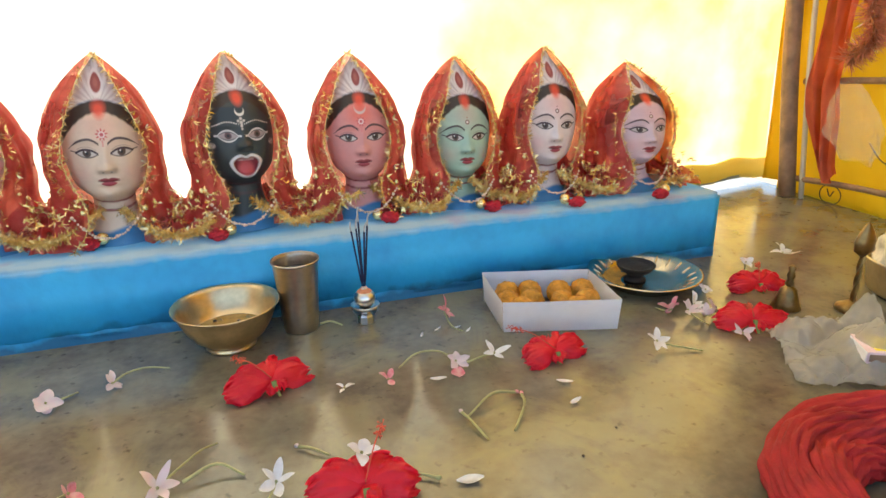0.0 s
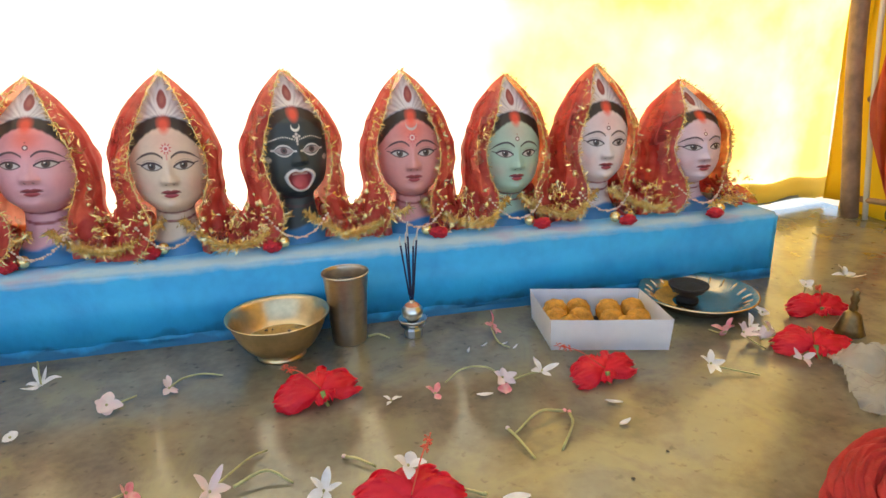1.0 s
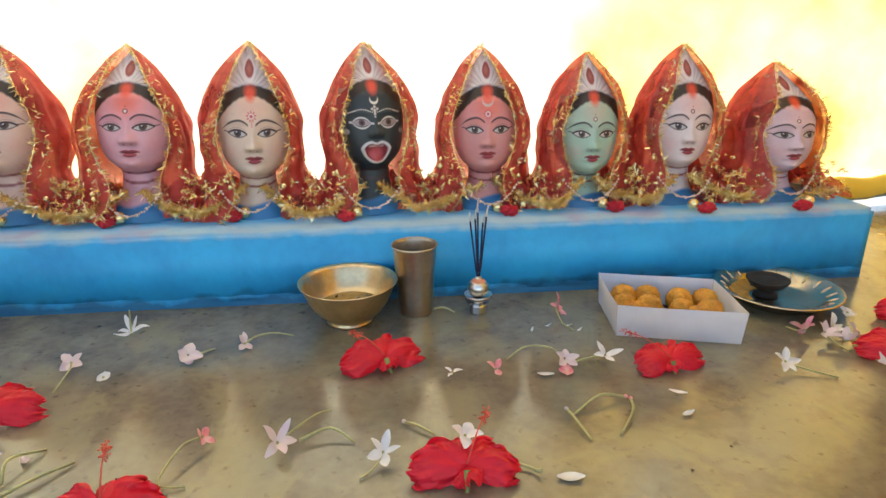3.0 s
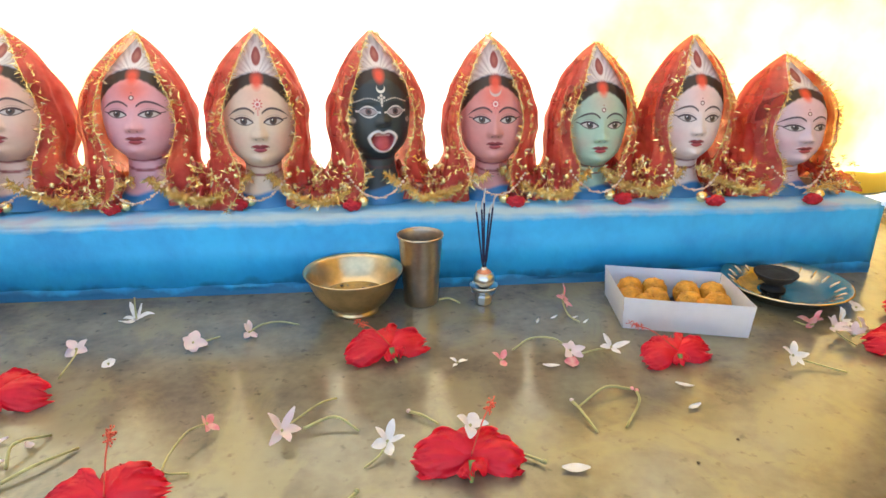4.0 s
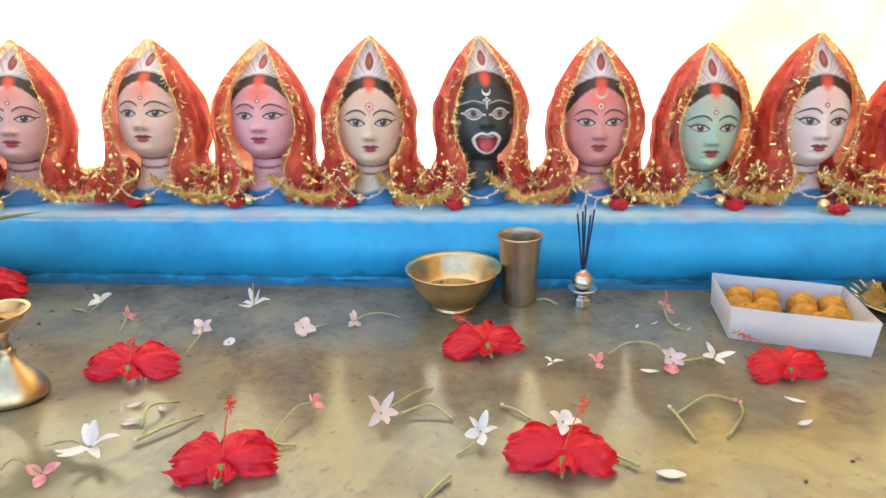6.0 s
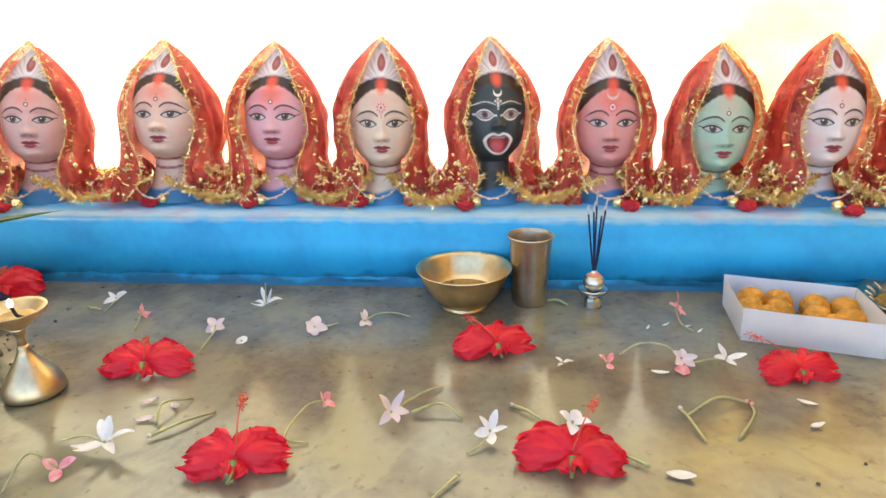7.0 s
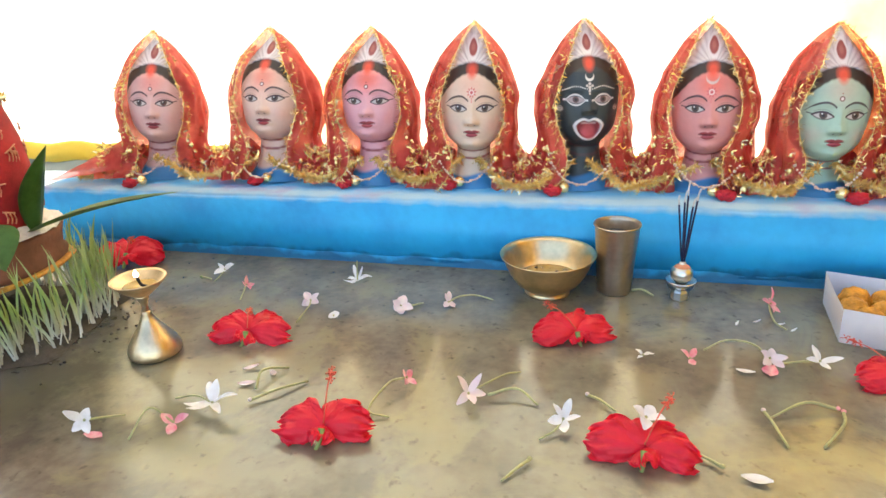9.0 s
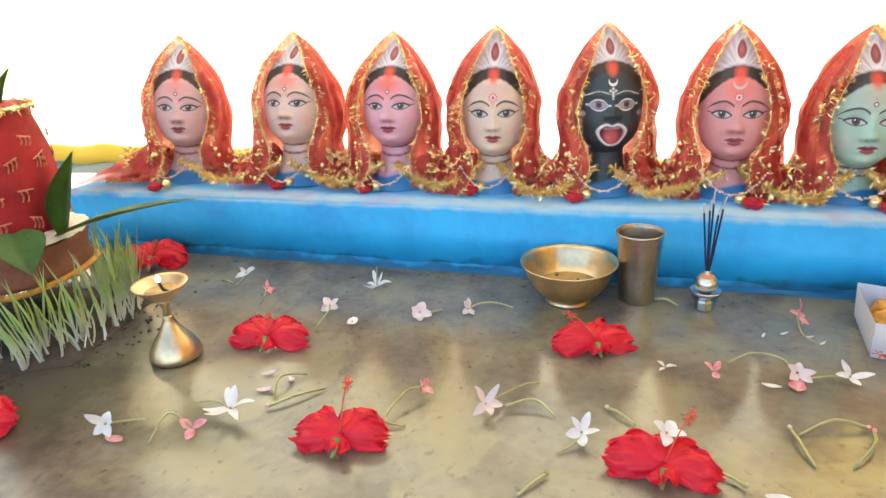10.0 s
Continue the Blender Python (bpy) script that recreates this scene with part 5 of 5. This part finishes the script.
    leaf_part(leaves, 2.4, 0.095, 0.004, 0.12, 0.022, 0.6, LEAF)


def leaf_part(parent, turn, r0, z0, length, width, rise, material):
    """One leaf: a bent blade with a folded midrib, pointing outwards at the given turn and rise."""
    def f(u, v):
        w = width * math.sin(math.pi * (0.06 + 0.94 * v) ** 0.8) * (2 * u - 1)
        s = length * v
        d = s * math.cos(rise) + 0.10 * length * v * v
        z = s * math.sin(rise) - 0.10 * length * v * v * math.cos(rise) + 0.35 * abs(w)
        x, y = r0 + d - 0.35 * abs(w) * math.sin(rise), w
        c, q = math.cos(turn), math.sin(turn)
        return (x * c - y * q, x * q + y * c, z0 + z)
    return part("leaf", sheet(f, 8, 18, thick=0.0006), material, parent)


kalash()


# ---- flowers ----
def hibiscus(x, y, rz, size=1.0, stamen=(0, 0.01, 0.045), seed=0, gap=0.0):
    """A fallen hibiscus on its side: five broad ruffled petals that fan out to both sides of a short calyx, and a stamen column."""
    rng = random.Random(seed)
    base = thing("hibiscus_flower", (x, y, 0), rz, "wilting bright red hibiscus flower lying on the cement", "flower", "red hibiscus flowers")
    # plan direction, tilt, length, half width, height of the hub; the sixth is a petal folded double
    for k, (at, tilt, ln, wd, hub) in enumerate(((4, 44, 0.053, 0.0215, 0.016), (177, 42, 0.053, 0.0215, 0.016), (36, 52, 0.043, 0.0185, 0.020), (146, 50, 0.044, 0.0185, 0.020), (-84, 20, 0.022, 0.0150, 0.014), (88, 30, 0.030, 0.0180, 0.022))):
        turn, beta = radians(at + rng.uniform(-10, 10) + 6 * gap), radians(tilt + rng.uniform(-8, 8))
        ln, wd, o = ln * size * rng.uniform(0.9, 1.1), wd * size * rng.uniform(0.92, 1.08), rng.uniform(0, 40)
        out, side = Vector((math.cos(turn), math.sin(turn), 0)), Vector((-math.sin(turn), math.cos(turn), 0))
        side = -side if side.y < 0 else side
        across, dome = side * math.cos(beta) + Vector((0, 0, math.sin(beta))), Vector((0, 0, math.cos(beta))) - side * math.sin(beta)

        def petal(u, v):
            q = 2 * u - 1
            w = wd * (0.16 + 0.90 * math.sin(math.pi * 0.60 * v ** 0.8)) * math.sqrt(1 - 0.62 * v ** 9) * q
            far = ln * v * (1 - 0.13 * q * q * v) * (1 + 0.22 * v * noise.noise(Vector((q * 2.2 + o, 2, 3))) + 0.12 * v * noise.noise(Vector((q * 8 + o, 5, 3))))
            rim = max(v ** 3, abs(q) ** 3 * min(1, 2 * v))
            ruff = size * (0.0050 * v * noise.noise(Vector((q * 1.8 + o, v * 2.2, 1))) + 0.0078 * rim * noise.noise(Vector((q * 4.5 + o, v * 4.5, 2))) + 0.0034 * rim * noise.noise(Vector((q * 14 + o, v * 12, 4))))
            bulge = 0.34 * wd * (1 - q * q) * math.sin(math.pi * min(1, 0.1 + 0.8 * v)) + 0.0003 * math.sin(22 * q) * v
            p = Vector((0, 0, hub * size)) + out * far + across * w + dome * (bulge + ruff)
            p.z -= 0.09 * ln * v * v
            return (p.x, p.y, max(p.z, 0.0018 + 0.003 * abs(noise.noise(Vector((q * 4 + o, v * 4, 5))))))
        part("petal", sheet(petal, 34, 24), HIBISCUS, base)
    foot = Vector((0, -0.004, 0.022 * size))
    tip = Matrix.Rotation(radians(-rz), 3, "Z") @ Vector(stamen)
    mid = foot.lerp(tip, 0.55) + Vector((0, 0, 0.006))
    column = part("stamen_column", tube([foot, mid, tip], 0.0007 * size, 7), STAMEN, base, "pale red stamen column")
    bm = bmesh.new()
    for _ in range(30):
        c = mid.lerp(tip, rng.uniform(0.5, 1.1))
        d = Vector((rng.gauss(0, 1), rng.gauss(0, 1), rng.gauss(0, 1))).normalized() * 0.0048 * size
        tube([c, c + d * 0.5, c + d], 0.0004, 4, bm, 1)
        ball(bm, c + d, 0.0009 * size, 5)
    tagged(part("anther_tuft", bm, STAMEN, column), kind="stuff")
    part("calyx", tube([Vector((0, -0.010, 0.020 * size)), Vector((0, -0.018 * size, 0.012 * size)), Vector((rng.uniform(-0.004, 0.004), -0.024 * size, 0.005))], lambda t: (0.0036 - 0.0018 * t) * size, 8), CALYX, base, "green calyx and stalk")
    return base


def blossom(x, y, rz, petals=5, length=0.015, width=0.0055, material=WHITE_PETAL, tilt=(0, 0), lift=0.006, stem=None, curl=0.3, name="small_blossom", label="small white blossom lying on the cement", group="small fallen blossoms", seed=0, cup=0.2):
    """A small star-shaped blossom, with its thin stalk if it has one."""
    rng = random.Random(seed)
    length, width, curl = length * 0.80, width * 0.80, curl * 1.5 + 0.15
    base = thing(name, (x, y, 0), rz, label, "flower", group)
    m = Matrix.Translation((0, 0, lift)) @ Euler((radians(tilt[0]), radians(tilt[1]), 0)).to_matrix().to_4x4()
    for k in range(petals):
        turn = k * 2 * math.pi / petals + rng.uniform(-0.38, 0.38)
        ln, o, lift_k, wide = length * rng.uniform(0.7, 1.15), rng.uniform(0, 9), cup + rng.uniform(-0.35, 0.55), rng.uniform(0.75, 1.2)
        twist = rng.uniform(-0.5, 0.5) * curl

        def petal(u, v):
            q = 2 * u - 1
            w = width * wide * math.sin(math.pi * (0.10 + 0.84 * v ** 0.85)) * q
            r = 0.001 + ln * v
            z = lift_k * ln * v + curl * 0.35 * ln * math.sin(2.6 * v + o) * v + twist * w + 0.25 * abs(w)
            p = m @ Vector((r * math.cos(turn) - w * math.sin(turn), r * math.sin(turn) + w * math.cos(turn), z))
            p.z = max(p.z, 0.0012 + 0.0006 * k)
            return p
        part("petal", sheet(petal, 4, 8), material, base)
    part("eye", ball(bmesh.new(), m @ Vector((0, 0, 0.001)), 0.0016, 7), STEM, base)
    if stem:
        part("stalk", tube([m @ Vector((0, 0, -0.001))] + [Vector(p) for p in stem], lambda t: 0.0013 - 0.0003 * t, 6), STEM, base, "thin pale green stalk")
    return base


def stalk(points, bud=None, label="thin fallen green flower stalk on the cement"):
    base = thing("flower_stalk", (points[0][0], points[0][1], 0), 0, label, "stalk", "fallen stalks")
    o = Vector((points[0][0], points[0][1], 0))
    part("stem", tube([Vector(p) - o for p in points], lambda t: 0.0018 - 0.0006 * t, 6), STEM, base)
    if bud:
        part("bud", ball(bmesh.new(), Vector(points[0]) - o + Vector((0, 0, 0.001)), 0.0026, 8, 0.8), bud, base)
    return base


def loose_petal(x, y, rz, ln=0.02, wd=0.006, material=WHITE_PETAL, label="single loose white petal on the cement"):
    def f(u, v):
        q = 2 * u - 1
        w = wd * math.sin(math.pi * (0.06 + 0.88 * v)) * q
        return (ln * (v - 0.5), 0.8 * w + 0.10 * ln * math.sin(2.5 * v), 0.0012 + 0.0012 * q * q + 0.002 * (v - 0.4) ** 2 * 4)
    ob = part("fallen_petal", sheet(f, 6, 10), material)
    ob.matrix_world = pose(x, y, 0.0005, 0, 0, rz)
    return tagged(ob, label, "petal", "loose petals")


# red hibiscus: x, y, turn, size, where the stamen ends, seed, turn of the petals
for x, y, rz, size, stamen, seed, gap in (
        (-0.466, -0.281, 8, 1.0, (0.0, 0.010, 0.042), 1, 0.30), (-0.280, -0.448, 4, 1.0, (0.004, 0.020, 0.068), 2, 0.0), (-0.044, -0.210, 20, 0.95, (-0.036, 0.012, 0.044), 3, 0.5),
        (0.031, -0.420, -4, 0.96, (0.022, 0.024, 0.056), 4, 0.62), (0.302, -0.250, 2, 0.84, (-0.052, 0.016, 0.046), 5, 0.25), (0.700, -0.158, -18, 0.84, (0.006, 0.012, 0.040), 6, 0.1),
        (0.596, -0.262, -24, 0.92, (-0.012, 0.0, 0.038), 7, 0.5), (-0.830, -0.072, 22, 1.24, (0.004, 0.012, 0.044), 8, 0.2), (-0.700, -0.524, 25, 1.05, (0.0, 0.012, 0.040), 9, 0.1)):
    hibiscus(x, y, rz, size, stamen, seed, gap)


def flowers():
    pinkish, white = "small pale pink blossom lying on the cement", "small white blossom lying on the cement"
    blossom(-0.290, -0.168, 10, 5, 0.020, 0.0085, PINK_PETAL, (38, 0), 0.010, [(0.012, 0.012, 0.004), (0.03, 0.022, 0.003)], 0.1, label=pinkish, seed=1)
    blossom(-0.390, -0.085, 0, 6, 0.025, 0.0036, WHITE_PETAL, (20, 0), 0.006, [(-0.001, 0.004, 0.018), (0.0, 0.006, 0.036)], 0.6, label="white curled star blossom with upright stalk", seed=2, cup=0.3)
    blossom(-0.380, -0.202, 0, 5, 0.009, 0.006, WHITE_PETAL, (30, 0), 0.004, None, 0.1, label="tiny white blossom lying on the cement", seed=3)
    blossom(-0.227, -0.140, 30, 5, 0.019, 0.005, PINK_PETAL, (45, 20), 0.007, [(0.02, 0.006, 0.010), (0.045, 0.008, 0.006), (0.066, -0.008, 0.002)], 0.3, label="pale pink blossom with long curved stalk", seed=4)
    blossom(-0.627, -0.088, 15, 5, 0.020, 0.0055, WHITE_PETAL, (25, 0), 0.010, [(-0.006, -0.016, 0.004), (-0.01, -0.028, 0.002)], 0.3, label=white, seed=5)
    blossom(-0.560, -0.134, 60, 4, 0.016, 0.006, ROSE_PETAL, (40, 30), 0.008, [(-0.015, -0.018, 0.006), (-0.028, -0.03, 0.002)], 0.3, label="rose-coloured bud with bent stalks on the cement", seed=6)
    blossom(-0.427, -0.176, 5, 5, 0.019, 0.007, PINK_PETAL, (35, 10), 0.012, [(0.004, -0.02, 0.012), (-0.004, -0.05, 0.002)], 0.15, label=pinkish, seed=7)
    blossom(-0.424, -0.430, 20, 6, 0.034, 0.0075, WHITE_PETAL, (12, 0), 0.012, [(-0.02, 0.014, 0.014), (-0.05, 0.03, 0.003)], 0.35, label="large white blossom with narrow petals and stalk", seed=8, cup=0.35)
    blossom(-0.452, -0.462, 40, 3, 0.022, 0.008, ROSE_PETAL, (30, 0), 0.006, [(-0.02, 0.012, 0.024), (-0.045, -0.002, 0.002)], 0.2, label="rose bud with an arching pale stalk", seed=9)
    blossom(-0.227, -0.344, 80, 4, 0.016, 0.006, ROSE_PETAL, (60, 0), 0.012, [(-0.02, 0.012, 0.014), (-0.062, 0.014, 0.006), (-0.06, -0.01, 0.002)], 0.3, label="faded rose blossom with long looping stalk", seed=10)
    blossom(-0.150, -0.362, 30, 5, 0.024, 0.0062, PINK_PETAL, (30, 20), 0.012, [(0.02, 0.012, 0.010), (0.055, 0.030, 0.006), (0.075, 0.034, 0.002)], 0.4, label="pale pink blossom with twin green stalks", seed=11, cup=0.4)
    stalk([(-0.13, -0.352, 0.006), (-0.10, -0.34, 0.010), (-0.075, -0.355, 0.002)])
    blossom(-0.046, -0.385, 10, 5, 0.020, 0.0055, WHITE_PETAL, (20, 0), 0.010, [(-0.01, -0.012, 0.005), (-0.026, -0.022, 0.002)], 0.4, label=white, seed=12, cup=0.4)
    blossom(0.178, -0.228, 25, 5, 0.018, 0.0065, PINK_PETAL, (50, 0), 0.010, [(-0.01, 0.018, 0.020), (-0.03, 0.04, 0.016), (-0.055, 0.044, 0.004)], 0.25, label="pink and white blossom with an arched stalk", seed=13)
    loose_petal(0.178, -0.245, 70, 0.022, 0.011, ROSE_PETAL, "rose pink petal on the cement")
    blossom(0.232, -0.222, 20, 4, 0.022, 0.006, WHITE_PETAL, (30, 0), 0.008, [(-0.018, 0.006, 0.006), (-0.04, 0.010, 0.003)], 0.15, label="white four-petalled blossom with stalk on the cement", seed=14)
    blossom(0.206, -0.092, 60, 5, 0.024, 0.0065, ROSE_PETAL, (50, 20), 0.014, [(-0.015, -0.006, 0.010), (-0.032, -0.018, 0.006), (-0.036, -0.034, 0.002)], 0.3, label="pale pink blossom on a bent green stalk", seed=15)
    blossom(0.440, -0.268, 5, 5, 0.024, 0.0062, WHITE_PETAL, (30, 0), 0.012, [(0.02, -0.01, 0.006), (0.05, -0.03, 0.002)], 0.2, label="white star blossom with curved stalk", seed=16)
    blossom(0.845, -0.058, 5, 6, 0.026, 0.005, WHITE_PETAL, (25, 0), 0.012, None, 0.4, label="white star blossom on the cement", seed=17, cup=0.4)
    blossom(0.609, -0.150, 0, 5, 0.014, 0.007, WHITE_PETAL, (25, 0), 0.012, None, 0.2, label=white, seed=18)
    blossom(0.715, -0.112, 0, 5, 0.015, 0.007, WHITE_PETAL, (30, 0), 0.03, [(0.0, 0.0, 0.012), (0.004, 0.004, 0.002)], 0.2, label=white, seed=19)
    for k, (x, y, m) in enumerate(((0.535, -0.205, PINK_PETAL), (0.555, -0.192, WHITE_PETAL), (0.57, -0.215, PINK_PETAL), (0.548, -0.228, PINK_PETAL), (0.515, -0.195, ROSE_PETAL))):
        blossom(x, y, 40 * k, 5, 0.020, 0.006, m, (30 + 8 * k, 10), 0.014, [(0.006, -0.012, 0.006), (0.014, -0.03, 0.002)], 0.4, label="pale wilted blossom in a loose bunch", seed=30 + k, cup=0.5)
    blossom(0.565, -0.280, 20, 5, 0.020, 0.006, PINK_PETAL, (25, 0), 0.008, None, 0.3, label=pinkish, seed=21)
    blossom(-0.545, -0.484, 20, 5, 0.018, 0.006, WHITE_PETAL, (55, 10), 0.012, [(0.012, 0.008, 0.008), (0.034, 0.016, 0.003)], 0.5, label="drooping white blossom with short stalk", seed=22, cup=0.7)
    loose_petal(-0.527, -0.496, -10, 0.026, 0.007, ROSE_PETAL, "rose pink petal beside a white blossom")
    blossom(0.038, -0.236, 15, 3, 0.018, 0.003, WHITE_PETAL, (20, 0), 0.004, None, 0.5, label="broken white blossom piece on the cement", seed=23)
    blossom(0.091, -0.234, 60, 3, 0.015, 0.006, ROSE_PETAL, (25, 0), 0.004, None, 0.3, label="crushed rose-pink blossom on the cement", seed=24)
    loose_petal(0.149, -0.251, -20, 0.020, 0.005)
    loose_petal(0.289, -0.305, -40, 0.020, 0.0045)
    loose_petal(0.282, -0.346, 15, 0.017, 0.0045)
    loose_petal(0.127, -0.431, -14, 0.026, 0.008)
    loose_petal(-0.415, -0.378, 8, 0.022, 0.006, PINK_PETAL, "single pale pink petal on the cement")
    for x, y, r in ((0.185, -0.125, 20), (0.212, -0.128, -10), (0.160, -0.135, 60), (0.225, -0.142, 35)):
        loose_petal(x, y, r, 0.011, 0.0022, WHITE_PETAL, "tiny pale shred of petal on the cement")
    loose_petal(-0.428, -0.345, 30, 0.02, 0.005, PINK_PETAL, "single pale pink petal on the cement")
    loose_petal(-0.395, -0.352, -50, 0.016, 0.005, PINK_PETAL, "single pale pink petal on the cement")
    stalk([(-0.392, -0.408, 0.004), (-0.37, -0.385, 0.006), (-0.345, -0.358, 0.002)], PINK_PETAL)
    stalk([(-0.398, -0.385, 0.003), (-0.402, -0.36, 0.012), (-0.382, -0.335, 0.002)])
    stalk([(0.153, -0.325, 0.004), (0.157, -0.345, 0.006), (0.165, -0.378, 0.002)], PINK_PETAL, "green stalk with a pale bud on the cement")
    stalk([(0.226, -0.309, 0.004), (0.195, -0.311, 0.010), (0.160, -0.332, 0.002)], ROSE_PETAL, "arched green stalk with a rose bud")
    stalk([(0.230, -0.313, 0.004), (0.222, -0.34, 0.008), (0.197, -0.372, 0.002)], ROSE_PETAL, "short bent green stalk with a bud")
    stalk([(-0.073, -0.444, 0.004), (-0.082, -0.456, 0.004), (-0.095, -0.475, 0.002)], STEM)
    stalk([(-0.024, -0.328, 0.003), (-0.01, -0.338, 0.005), (0.006, -0.352, 0.003)], PINK_PETAL)
    stalk([(0.100, -0.420, 0.004), (0.09, -0.412, 0.004), (0.075, -0.405, 0.006)], STEM, "short green stalk beside a hibiscus")
    stalk([(0.03, -0.052, 0.003), (0.045, -0.055, 0.006), (0.06, -0.065, 0.002)])
    stalk([(-0.66, -0.108, 0.003), (-0.652, -0.108, 0.003), (-0.64, -0.11, 0.002)], CALYX)
    blossom(0.032, -0.400, 70, 4, 0.019, 0.0075, WHITE_PETAL, (15, 0), 0.034, None, 0.3, label="white blossom resting on a red hibiscus", seed=41, cup=0.2)
    for x, y in ((-0.080, -0.205), (-0.088, -0.212), (0.245, -0.43), (0.30, -0.40)):
        ob = part("crumb", ball(bmesh.new(), (0, 0, 0), 0.0018, 7, 0.5), SOIL)
        ob.matrix_world = pose(x, y, 0.0012)
        tagged(ob, "tiny dark crumb on the cement", "crumb", "crumbs")


flowers()
